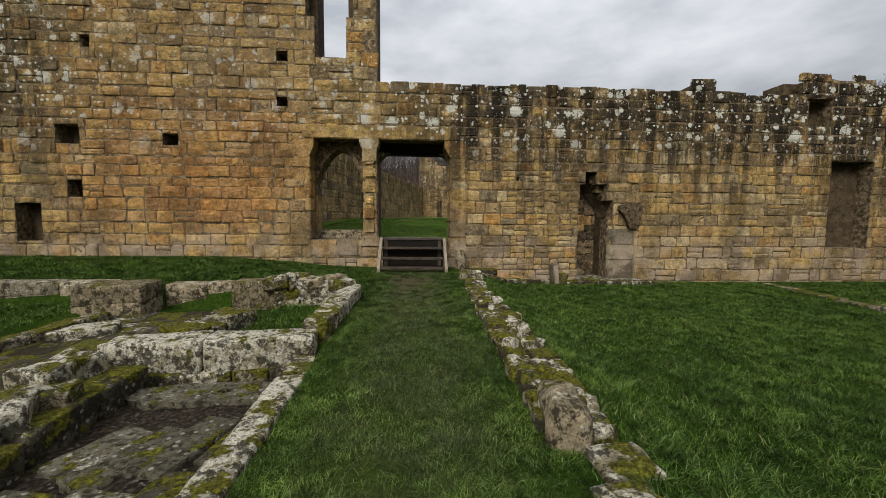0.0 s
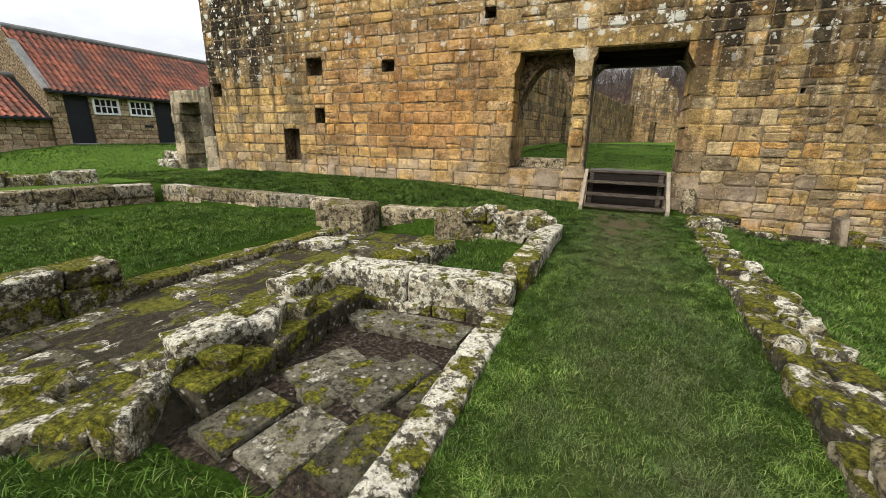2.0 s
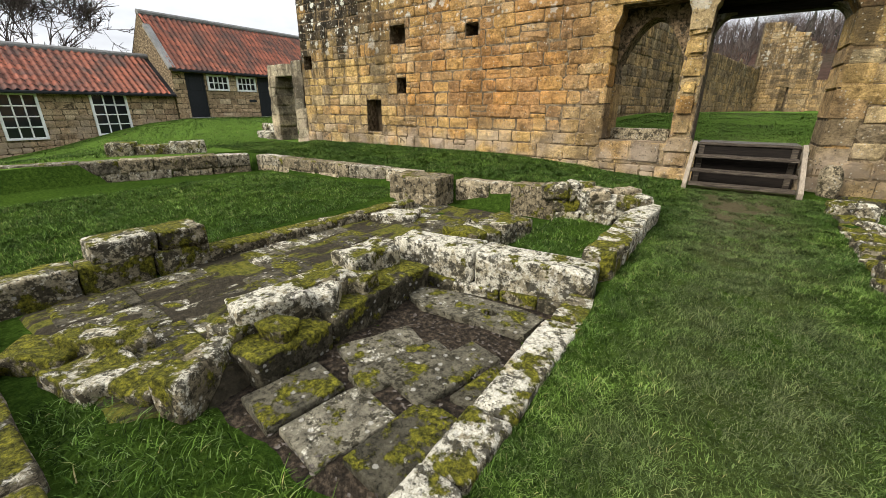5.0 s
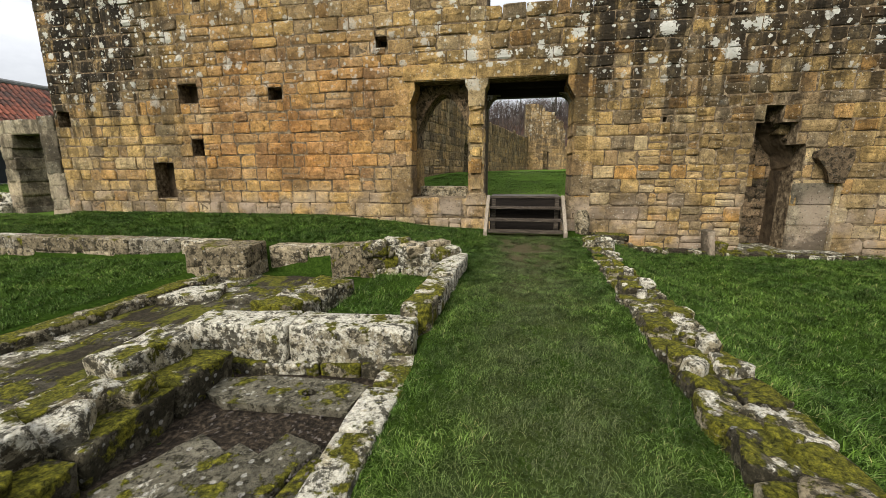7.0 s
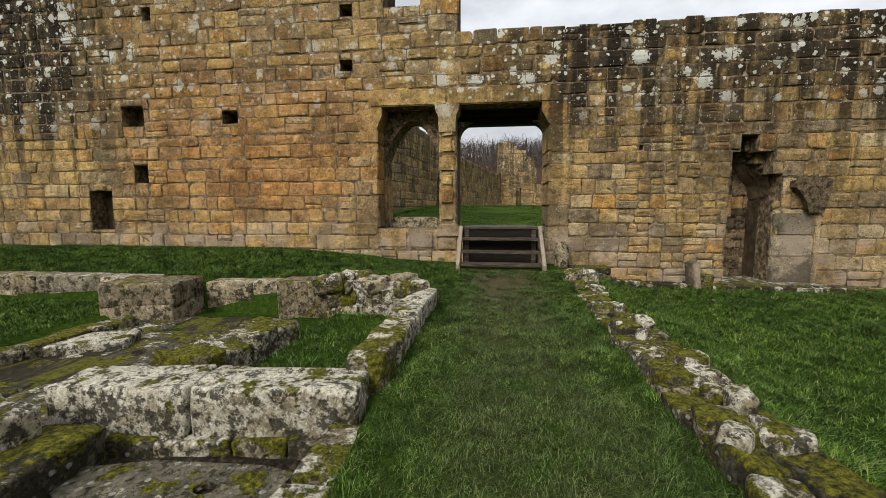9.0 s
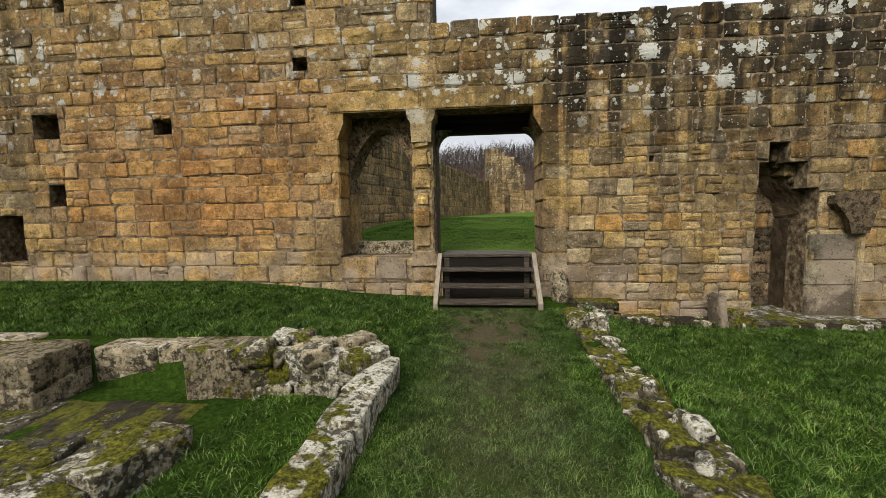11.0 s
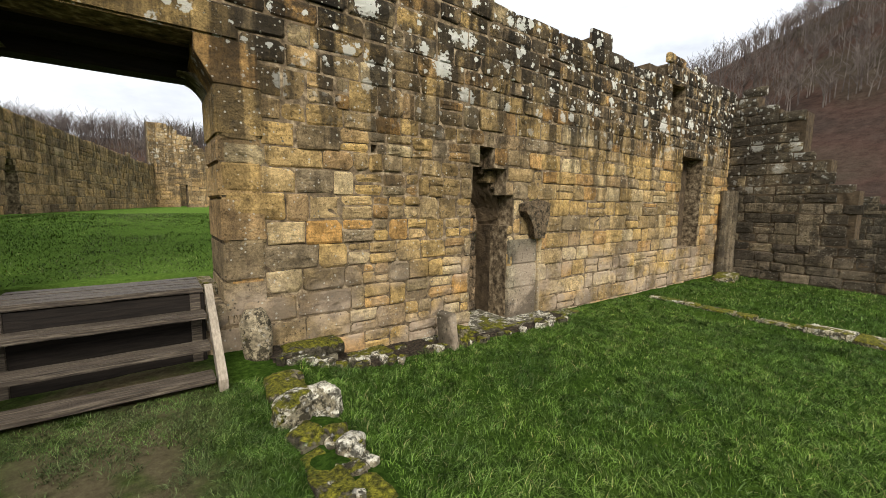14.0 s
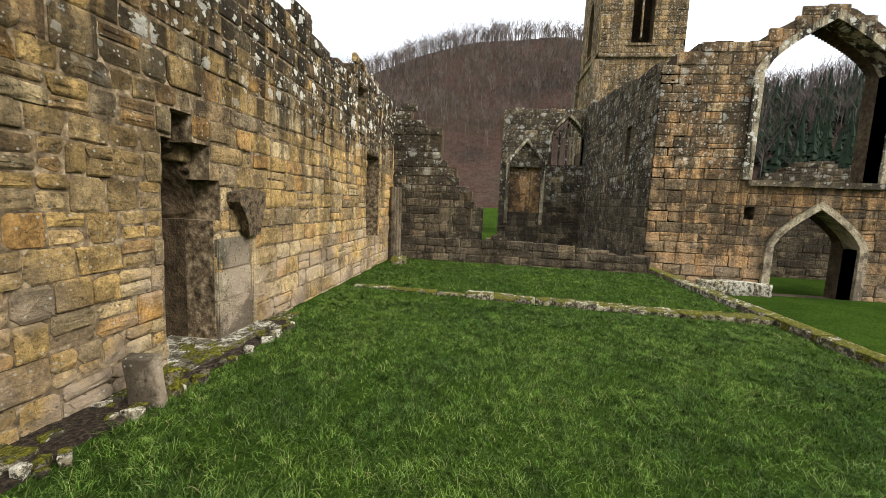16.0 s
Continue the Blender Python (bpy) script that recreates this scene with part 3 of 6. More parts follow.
def courses(length, low, top, holes, r, heights=(0.2, 0.34), widths=(0.28, 0.72), small=None):
    """Rectangles of a coursed wall between its foot and its ragged top, less the holes."""
    z = low
    out = []
    peak = max(top(length * i / 60) for i in range(61))
    while z < peak - 0.08:
        h = r.uniform(*heights)
        u = -r.uniform(0, 0.25)
        while u < length:
            w = r.uniform(*widths)
            if small and small(u + 0.1, z):
                w *= 0.66
            a, b = max(u, 0), min(u + w, length)
            u += w
            if b - a < 0.08:
                continue
            t = top((a + b) / 2)
            if z + h * 0.35 > t:
                continue
            zz = min(z + h, t + 0.05 + 0.05 * r.random())
            jz = r.uniform(-0.014, 0.014)
            bits = [(a, b, z + jz, zz + r.uniform(-0.014, 0.014))]
            if h > 0.25 and r.random() < 0.10:
                s = z + h * r.uniform(0.35, 0.65)
                bits = [(a, b, z, s), (a, b, s, zz)]
            if small and small(a, z) and h > 0.24 and r.random() < 0.55:
                s = z + h * r.uniform(0.4, 0.6)
                bits = [(a, b, z, s), (a, b, s, zz)]
            for hole in holes:
                bits = minus(bits, hole)
            out += [q for q in bits if q[1] - q[0] > 0.06 and q[3] - q[2] > 0.05]
        z += h
    return out


def cells(length, low, top, holes, d0, d1, step=0.5):
    """Solid boxes that fill a wall between depths d0 and d1, less the holes."""
    V, F = [], []
    us = sorted({0.0, length, *[max(0, min(length, h[i])) for h in holes for i in (0, 1)], *[i * step for i in range(int(length / step) + 1)]})
    for a, b in zip(us, us[1:]):
        if b - a < 1e-4:
            continue
        t = top((a + b) / 2) - 0.06
        bits = [(a, b, low, t)]
        for hole in holes:
            bits = [q for s in bits for q in minus([s], hole)]
        for u0, u1, z0, z1 in bits:
            box_geo(V, F, u0, u1, d0, d1, z0, z1)
    return V, F


def masonry(name, origin, turn, length, low, top, holes, pits, thick, mats, label, seed, near=None, near_max=300, back=False, kind="structure", deep=(), **how):
    """A stone wall: core, dressed stones on its face, and on its back where that is seen. Faces -y before the turn."""
    r = random.Random(seed)
    w = thing(name, origin, label, "wall", kind=kind)
    w.rotation_euler = (0, 0, radians(turn))
    face_holes = [*holes, *pits]
    V, F = cells(length, low, top, face_holes, 0.0, min(0.35, thick * 0.45))
    piece("front_core", V, F, mats[2], w)
    V, F = cells(length, low, top, [*holes, *deep], min(0.35, thick * 0.45), thick - 0.02)
    piece("rear_core", V, F, M_RUBBLE, w)
    JV, JF = [], []
    count = 0
    for q in courses(length, low, top, face_holes, r, **how):
        sv, sf = face_stone(*q, 0.004 + 0.030 * r.random() ** 1.4, r)
        sv = [(a, -b, c) for a, b, c in sv]
        if near and count < near_max and near(q):
            mid = ((q[0] + q[1]) / 2, 0.0, (q[2] + q[3]) / 2)
            ob = piece("stone", [(a - mid[0], b, c - mid[2]) for a, b, c in sv], sf, mats[0], w)
            ob.location = mid
            count += 1
        else:
            k = len(JV)
            JV += sv
            JF += [tuple(i + k for i in f) for f in sf]
    if back:
        for q in courses(length, low, top, holes, r, **how):
            sv, sf = face_stone(*q, r.uniform(0.004, 0.03), r)
            k = len(JV)
            JV += [(a, b + thick - 0.02, c) for a, b, c in sv]
            JF += [tuple(i + k for i in reversed(f)) for f in sf]
    if JV:
        piece("stonework", JV, JF, mats[1], w, kind="stuff")
    return w


def rough_block(L, W, H, seed, rough=0.03, seg=(6, 5, 4), round_=0.022):
    """A worn block lying on z = 0, with rounded, uneven faces."""
    V, F, idx = [], [], {}
    nx, ny, nz = seg

    def at(i, n, size):
        half = size / 2
        e = min(round_, half * 0.45)
        if i == 0 or i == n:
            return -half if i == 0 else half
        if n == 2:
            return 0.0
        return -half + e + (size - 2 * e) * (i - 1) / (n - 2)

    def vert(i, j, k):
        key = (i, j, k)
        if key not in idx:
            q = Vector((at(i, nx, L), at(j, ny, W), at(k, nz, H)))
            ends = [i in (0, nx), j in (0, ny), k in (0, nz)]
            if sum(ends) > 1:
                s = round_ * (0.32 if sum(ends) == 2 else 0.45)
                q -= Vector([math.copysign(min(s, d * 0.2), c) if e else 0 for c, d, e in zip(q, (L, W, H), ends)])
            q += noise.noise_vector(q * 3.7 + Vector((seed * 7.31, seed * 3.17, seed))) * rough * 0.8 + noise.noise_vector(q * 11 + Vector((seed, 0, seed * 2.3))) * rough * 0.55
            q.z += H / 2
            if k == 0:
                q.z = -0.03
            idx[key] = len(V)
            V.append(tuple(q))
        return idx[key]

    for i in range(nx):
        for j in range(ny):
            F.append((vert(i, j, nz), vert(i + 1, j, nz), vert(i + 1, j + 1, nz), vert(i, j + 1, nz)))
            F.append((vert(i, j, 0), vert(i, j + 1, 0), vert(i + 1, j + 1, 0), vert(i + 1, j, 0)))
    for i in range(nx):
        for k in range(nz):
            F.append((vert(i, 0, k), vert(i + 1, 0, k), vert(i + 1, 0, k + 1), vert(i, 0, k + 1)))
            F.append((vert(i, ny, k), vert(i, ny, k + 1), vert(i + 1, ny, k + 1), vert(i + 1, ny, k)))
    for j in range(ny):
        for k in range(nz):
            F.append((vert(0, j, k), vert(0, j, k + 1), vert(0, j + 1, k + 1), vert(0, j + 1, k)))
            F.append((vert(nx, j, k), vert(nx, j + 1, k), vert(nx, j + 1, k + 1), vert(nx, j, k + 1)))
    return V, F


stone_seed = [1]


def lay(name, x, y, z, L, W, H, rz, mat, parent=None, rough=0.03, label="", category="", tilt=0.0, seg=(6, 5, 4), round_=0.022):
    stone_seed[0] += 1
    V, F = rough_block(L, W, H, stone_seed[0], rough, seg, round_)
    ob = piece(name, V, F, mat, parent, label, smooth=True)
    ob.matrix_basis = pose(x, y, z, 0, tilt, rz)
    if parent is not None:
        ob.matrix_basis = Matrix.Translation(-parent.location) @ pose(x, y, z, 0, tilt, rz)
    if category:
        tagged(ob, "", category)
    return ob

# ---------------------------------------------------------------- ground


def ground_z(x, y):
    # north of the foundations: a bank that rises to the long wall
    foot = 0.22 if x < -4.6 else 0.22 - 0.24 * smooth(-4.6, -0.7, x) - 0.32 * smooth(0.95, 2.3, x) - 0.04 * smooth(3, 8, x)
    path = foot - 0.09 * smooth(0, -3.5, y) - 0.10 * smooth(-4, -8, y)
    if x > 0.7:
        base = foot - 0.05 * smooth(0.0, -5.0, y)
        base -= 0.55 * smooth(-8.25, -9.5, y) * smooth(3, 5, x)
        if x > 13:
            base = min(base, -0.35) - 0.4 * smooth(13, 16, x)
        base = path + (base - path) * smooth(0.85, 1.7, x)
    else:
        bank = 0.06 + (foot - 0.06) * smooth(-2.9, -0.2, y) - 0.10 * smooth(-4, -8, y)
        base = bank + (path - bank) * smooth(-1.5, -0.85, x)
        # sunken plots between the foundations
        if x < -0.92 and -8.14 < y < -2.7 and x > -10.4:
            if x < -4.45:
                base = -0.22 - 0.05 * smooth(-6, -9, x)
            elif x < -2.46:
                base = -0.30
            elif y < -5.2:
                base = -0.40 + 0.16 * smooth(-7.35, -7.9, y)
            elif x < -1.95:
                base = -0.28
            else:
                base = -0.20
        elif x < -0.92 and y <= -8.14:
            base = -0.20
        if x <= -10.4:
            base = 0.10
            base += 0.55 * smooth(-11, -20, x) * smooth(-4, 2, y) - 1.0 * smooth(-11, -21, x) * smooth(0, -8, y)
    if y > 0.88:
        inner = 0.60 + 0.42 * smooth(0.5, 9, y)
        base = inner if x > -11.2 else base
    far = math.hypot(x, y)
    if far > 40:
        base += (1.0 - base) * smooth(40, 70, far)
    return base + 0.018 * noise.noise(Vector((x * 1.3, y * 1.3, 0.0))) + 0.010 * noise.noise(Vector((x * 4, y * 4, 3.0)))


def axis(lo, hi, fine, far):
    vals, v = [], lo
    while v <= hi:
        vals.append(v)
        v += fine
    step, a, b = fine, lo, vals[-1]
    left, right = [], []
    while a > -far or b < far:
        step *= 1.35
        a -= step
        b += step
        left.append(a)
        right.append(b)
    return sorted(left) + vals + right


xs = axis(-12.0, 13.5, 0.12, 900)
ys = axis(-9.4, 1.2, 0.12, 900)
V = [(x, y, ground_z(x, y)) for y in ys for x in xs]
nx = len(xs)
F = [(j * nx + i, j * nx + i + 1, (j + 1) * nx + i + 1, (j + 1) * nx + i) for j in range(len(ys) - 1) for i in range(nx - 1)]
tagged(piece("ground", V, F, M_TURF, smooth=True), "damp green lawn with a trodden grass path", "ground", "", "structure")

# bare earth in the dug-out cell
V, F = [], []
for j in range(25):
    for i in range(17):
        x, y = -2.36 + i * 0.085, -7.62 + j * 0.098
        V.append((x, y, -0.375 + 0.03 * noise.noise(Vector((x * 3, y * 3, 1))) + 0.012 * noise.noise(Vector((x * 14, y * 14, 2))) - 0.06 * smooth(-7.3, -7.62, y)))
F = [(j * 17 + i, j * 17 + i + 1, (j + 1) * 17 + i + 1, (j + 1) * 17 + i) for j in range(24) for i in range(16)]
tagged(piece("earth_floor", V, F, M_EARTH, smooth=True), "dark wet bare earth inside the cell foundation", "ground", "", "structure")
V, F = [], []
for j in range(46):
    for i in range(22):
        x, y = -4.35 + i * 0.098, -8.0 + j * 0.111
        V.append((x, y, -0.275 - (0.10 if i in (0, 21) or j < 2 or j == 45 else 0.0) + 0.03 * noise.noise(Vector((x * 3, y * 3, 4))) + 0.012 * noise.noise(Vector((x * 14, y * 14, 2)))))
F = [(j * 22 + i, j * 22 + i + 1, (j + 1) * 22 + i + 1, (j + 1) * 22 + i) for j in range(45) for i in range(21)]
tagged(piece("passage_floor", V, F, M_MOSSEARTH, smooth=True), "dark earth and moss between flagstones of a passage", "ground", "", "structure")

# ---------------------------------------------------------------- the long wall
X0 = -11.0


def long_top(u):
    x = u + X0
    if x < -10.2:
        t = 5.2 + 0.7 * (x + 11.0) / 0.8
    elif x < -7.3:
        t = 5.95 + 0.5 * (x + 10.2) / 2.9
    elif x < -0.87:
        t = 6.6
    elif x < 6.55:
        t = 4.02
    elif x < 7.25:
        t = 4.32
    elif x < 9.2:
        t = 4.0
    elif x < 10.9:
        t = 4.5
    else:
        t = 4.3
    return t + 0.05 * noise.noise(Vector((x * 1.9, 0, 5)))


def span(x0, x1, z0, z1):
    return (x0 - X0, x1 - X0, z0, z1)


LONG_HOLES = [span(-0.80, 0.86, 0.45, 2.83), span(-2.29, -1.12, 0.60, 2.83), span(-2.12, -1.45, 4.56, 6.9)]
LONG_PITS = [span(-2.95, -2.72, 3.50, 3.70), span(-2.93, -2.70, 4.45, 4.66), span(-5.35, -5.03, 2.62, 2.86), span(-7.52, -7.04, 2.62, 3.02),
             span(-7.34, -7.04, 1.50, 1.86), span(-8.42, -7.90, 0.55, 1.36), span(-10.9, -10.55, 2.2, 2.55), span(-6.9, -6.72, 4.6, 4.85),
             span(3.84, 4.54, -0.5, 1.10), span(3.84, 4.66, 1.10, 1.55), span(3.86, 4.50, 1.55, 1.92), span(3.98, 4.26, 1.92, 2.2), span(10.05, 11.15, 0.45, 2.55),
             span(2.36, 2.43, 1.97, 2.06), span(-2.3, -1.3, 5.4, 6.9), span(9.35, 9.95, 3.35, 4.0)]

def near_long(q):
    x = (q[0] + q[1]) / 2 + X0
    return -3.4 < x < 6.2 and q[2] < 3.7


wall_north = masonry("wall_north", (X0, 0, 0), 0, 23.9, -0.60, long_top, LONG_HOLES + [span(0, 0, 0, 0)], LONG_PITS, 0.95, (M_STONE, M_STONE_I, M_MORTAR),
                     "tall ruined sandstone wall, ochre with black water streaks and lichen", 11, near_long, 300, deep=LONG_PITS[8:12],
                     heights=(0.19, 0.32), widths=(0.22, 0.60), small=lambda u, z: 1.9 < u + X0 < 3.9 and z < 2.4)

# dressings round the two openings
def jamb_stack(x0, x1, zlo, zhi, y0, y1, seed, lean=0.0):
    r = random.Random(seed)
    z = zlo
    while z < zhi - 0.05:
        h = min(r.uniform(0.24, 0.42), zhi - z)
        if zhi - z - h < 0.12:
            h = zhi - z
        bm = bevel_box(x0 + r.uniform(-0.012, 0.012), x1 + r.uniform(-0.012, 0.012), y0 + r.uniform(-0.012, 0.012), y1, z + 0.002, z + h - 0.002, 0.018, 2)
        for v in bm.verts:
            v.co += noise.noise_vector(v.co * 7) * 0.012
        ob = part("jamb_stone", bm, M_STONE, wall_north)
        ob.location = -Vector(wall_north.location)
        z += h


def at_wall(ob):
    ob.location = ob.location - Vector(wall_north.location)
    return ob


jamb_stack(0.84, 1.22, 0.30, 2.45, -0.022, 0.9, 5)
jamb_stack(-2.62, -2.27, 0.62, 2.45, -0.016, 0.5, 6)
# corbelled heads under the lintels
def corbel_head(x0, x1, flare, side, zlo, zhi, y0, y1, mat):
    V = []
    for y in (y0, y1):
        a, b = (x0, x1)
        if side > 0:
            prof = [(a, zlo), (b, zlo), (b, zhi), (a - flare, zhi), (a - flare, zhi - 0.14)]
        elif side < 0:
            prof = [(a, zlo), (b, zlo), (b + flare, zhi - 0.14), (b + flare, zhi), (a, zhi)]
        else:
            prof = [(a, zlo), (b, zlo), (b + flare, zhi - 0.12), (b + flare, zhi), (a - flare, zhi), (a - flare, zhi - 0.12)]
        n = len(prof)
        V += [(p, y, q) for p, q in prof]
    F = [tuple(range(n)), tuple(reversed(range(n, 2 * n)))] + [(i, i + n, (i + 1) % n + n, (i + 1) % n) for i in range(n)]
    return at_wall(piece("corbel", V, F, mat, wall_north))


corbel_head(0.84, 1.2, 0.14, 1, 2.45, 2.83, -0.024, 0.9, M_STONE)
corbel_head(-2.6, -2.28, 0.10, -1, 2.45, 2.83, -0.018, 0.5, M_STONE)
# slender pier between the openings
r = random.Random(3)
z = 0.42
pier = thing("pier", (-0.965, 0.0, 0.4), "slender worn sandstone pier between two openings", "pier", kind="structure")
for h in (0.32, 0.30, 0.33, 0.26, 0.34, 0.27, 0.30, 0.20):
    w = 0.26 if z < 0.7 else 0.145 + r.uniform(-0.022, 0.022)
    bm = bevel_box(-w, w, -0.05 - r.uniform(0, 0.015), 0.36, z - 0.4 + 0.004, z - 0.4 + h - 0.004, 0.045, 2)
    for v in bm.verts:
        if z < 0.7 and v.co.z > h * 0.5:
            v.co.x *= 0.68
        v.co += noise.noise_vector(v.co * 6 + Vector((0, 0, z))) * 0.024
    part("pier_stone", bm, M_STONE, pier)
    z += h
V = []
for y in (-0.08, 0.38):
    prof = [(-0.15, 2.35), (0.15, 2.35), (0.16, 2.64), (0.21, 2.72), (0.22, 2.83), (-0.22, 2.83), (-0.21, 2.72), (-0.16, 2.64)]
    V += [(p, y, q - 0.4) for p, q in prof]
F = [tuple(range(8)), tuple(reversed(range(8, 16)))] + [(i, i + 8, (i + 1) % 8 + 8, (i + 1) % 8) for i in range(8)]
piece("capital", V, F, M_STONE, pier)
# lintels
for x0, x1, nm in ((-2.42, -0.98, "lintel"), (-0.96, 1.05, "lintel")):
    bm = bevel_box(x0, x1, -0.035, 0.42, 2.835, 3.13, 0.02, 2)
    for v in bm.verts:
        v.co += noise.noise_vector(v.co * 3) * 0.012
    at_wall(part(nm, bm, M_STONE, wall_north))
# timber lintels deeper in the wall over the doorway, their shade coloured in
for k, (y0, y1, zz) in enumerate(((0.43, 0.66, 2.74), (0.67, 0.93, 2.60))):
    at_wall(part("timber_lintel", bevel_box(-0.98, 1.0, y0, y1, zz, 2.95, 0.02), M_SHADETIMBER, wall_north, "timber lintel coloured near black for its shade"))
# rounded inner corners of the rear opening
for s, xe in ((1, 0.86), (-1, -0.80)):
    V, n = [], 7
    for y in (0.45, 0.93):
        V.append((xe, y, 2.62))
        for i in range(n):
            a = math.pi / 2 * i / (n - 1)
            V.append((xe - s * 0.26 * (1 - math.sin(a)), y, 2.62 - 0.30 * (1 - math.cos(a))))
    m = n + 1
    F = [tuple(range(m)), tuple(reversed(range(m, 2 * m)))] + [(i, i + m, (i + 1) % m + m, (i + 1) % m) for i in range(m)]
    at_wall(piece("haunch", V, F, M_STONE_R, wall_north))
# pointed rear arch of the left opening
V, n = [], 12
for y in (0.42, 0.93):
    pts = []
    for i in range(n + 1):
        t = i / n * 2 - 1
        hgt = 1.95 + 0.72 * (1 - abs(t) ** 1.7) ** 0.9
        pts.append((-1.70 + t * 0.54, hgt))
    V += [(-2.3, y, 1.6), (-2.245, y, 1.6)] + [(p, y, q) for p, q in pts] + [(-1.155, y, 1.6), (-1.10, y, 1.6), (-1.10, y, 2.95), (-2.3, y, 2.95)]
m = n + 7
top_l, top_r = m - 1, m - 2
F = []
for k in (0, m):
    ring = list(range(k, k + m))
    for i in range(2, n + 2):
        a, b = k + i, k + i + 1
        c = k + (top_l if i < 2 + n // 2 else top_r)
        F.append((a, b, c) if k == 0 else (b, a, c))
    mid = k + 2 + n // 2
    F.append((mid, k + top_r, k + top_l))
    F.append((k, k + 1, k + 2, k + top_l))
    F.append((k + n + 2, k + n + 3, k + n + 4, k + top_r))
for i in range(m - 1):
    F.append((i, i + m, i + 1 + m, i + 1))
# arch takes the dark stone so that its shade is in the colour
at_wall(piece("rear_arch", V, F, M_DARKSTONE, wall_north))
for x0, x1 in ((-2.3, -2.23), (-1.17, -1.1)):
    at_wall(part("rear_jamb", bevel_box(x0, x1, 0.42, 0.93, 0.6, 1.62, 0.02), M_STONE, wall_north))
# sill stones of the left opening and of the threshold
for x0, x1, y0, y1, z0, z1 in ((-2.28, -1.72, -0.04, 0.4, 0.24, 0.60), (-1.70, -1.22, -0.045, 0.4, 0.24, 0.60), (-2.28, -1.2, 0.55, 0.9, 0.55, 0.80), (-0.78, 0.84, 0.42, 0.93, 0.3, 0.58)):
    bm = bevel_box(x0, x1, y0, y1, z0, z1, 0.03, 2)
    for v in bm.verts:
        v.co += noise.noise_vector(v.co * 4) * 0.015
    at_wall(part("sill_stone", bm, M_STONE if y0 < 0 else M_DRESSED, wall_north))

# fireplace in the wall: back, hood bracket, hearth, cheeks
V, F = [], []
box_geo(V, F, 3.7, 5.4, 0.84, 0.93, -0.5, 2.3)
box_geo(V, F, 9.95, 11.25, 0.72, 0.90, 0.3, 2.65)
at_wall(piece("fireplace_back", V, F, M_RUBBLE, wall_north))
# dressed cheek beside the hearth, with a slim moulded edge
for i, (x0, x1, z0, z1) in enumerate(((4.55, 5.18, -0.30, 0.16), (4.55, 5.18, 0.166, 0.52), (4.55, 5.18, 0.526, 0.89), (5.19, 5.27, -0.28, 0.90))):
    bm = bevel_box(x0, x1, -0.045 - 0.02 * (i == 3), 0.34, z0, z1, 0.012, 2)
    for v in bm.verts:
        v.co += noise.noise_vector(v.co * 6) * 0.010
    at_wall(part("cheek_stone", bm, M_STONE_R if i < 3 else M_STONE, wall_north))
# broken corbel of the fireplace hood: a worn stone that curves out over the cheek
outline = [(5.06, 0.90), (5.27, 0.90), (5.34, 1.26), (5.32, 1.45), (5.02, 1.50), (4.78, 1.43), (4.76, 1.33), (4.94, 1.12)]
V, n, deep_n = [], len(outline), 5
for k in range(deep_n + 1):
    y = -0.20 + 0.62 * k / deep_n
    for p, q in outline:
        w = noise.noise_vector(Vector((p * 5, y * 5, q * 5)))
        V.append((p + 0.03 * w.x - (0.05 if k == 0 and p > 5.0 else 0), y + 0.02 * w.y + (0.10 * (1.46 - q) if k == 0 else 0), q + 0.03 * w.z))
F = [tuple(range(n)), tuple(reversed(range(deep_n * n, deep_n * n + n)))] + [(k * n + (i + 1) % n, k * n + i, (k + 1) * n + i, (k + 1) * n + (i + 1) % n) for k in range(deep_n) for i in range(n)]
at_wall(piece("hood_stone", V, F, M_DARKSTONE, wall_north, "broken projecting corbel of the fireplace hood"))
r = random.Random(44)
# broken, dark slope of the flue
prof = [(5.12, 0.96), (4.80, 1.02), (4.66, 1.22), (4.58, 1.45), (4.46, 1.60), (4.36, 1.82), (4.22, 1.98), (4.10, 2.24), (5.12, 2.24)]
n, layers = len(prof), 6
V = []
for k in range(layers + 1):
    y = 0.30 + 0.42 * k / layers
    for p, q in prof:
        w = noise.noise_vector(Vector((p * 4, y * 6, q * 4)))
        V.append((p + 0.05 * w.x - 0.10 * k / layers, y + 0.03 * w.y, q + 0.04 * w.z - 0.12 * k / layers))
F = [tuple(reversed(range(n)))] + [(k * n + i, k * n + (i + 1) % n, (k + 1) * n + (i + 1) % n, (k + 1) * n + i) for k in range(layers) for i in range(n)]
at_wall(piece("flue_slope", V, F, M_RUBBLE, wall_north, "dark broken flue masonry"))
for k in range(9):
    t = (k + 0.5) / 9
    lay("rubble_stone", 5.0 - 0.80 * t + r.uniform(-0.02, 0.06), 0.40 + r.uniform(-0.04, 0.04), 1.0 + 1.05 * t, r.uniform(0.14, 0.24), 0.3, r.uniform(0.10, 0.17), r.uniform(-10, 10), M_DARKSTONE if k % 3 else M_STONE, wall_north, 0.03, tilt=r.uniform(-10, 30), seg=(4, 3, 3))
zz = -0.3
while zz < 2.0:
    hh = r.uniform(0.14, 0.26)
    xx = 3.80
    while xx < 5.1:
        ll = r.uniform(0.16, 0.4)
        lay("rubble_stone", xx + ll / 2, 0.78, zz, ll, 0.2, hh, r.uniform(-4, 4), M_DARKSTONE if r.random() < 0.75 else M_STONE, wall_north, 0.03, seg=(4, 3, 3))
        xx += ll
    zz += hh
at_wall(part("hearth_slab", bevel_box(3.75, 5.35, -0.30, 0.6, -0.55, -0.28, 0.03, 2), M_FLAG, wall_north))
V, F = [], []
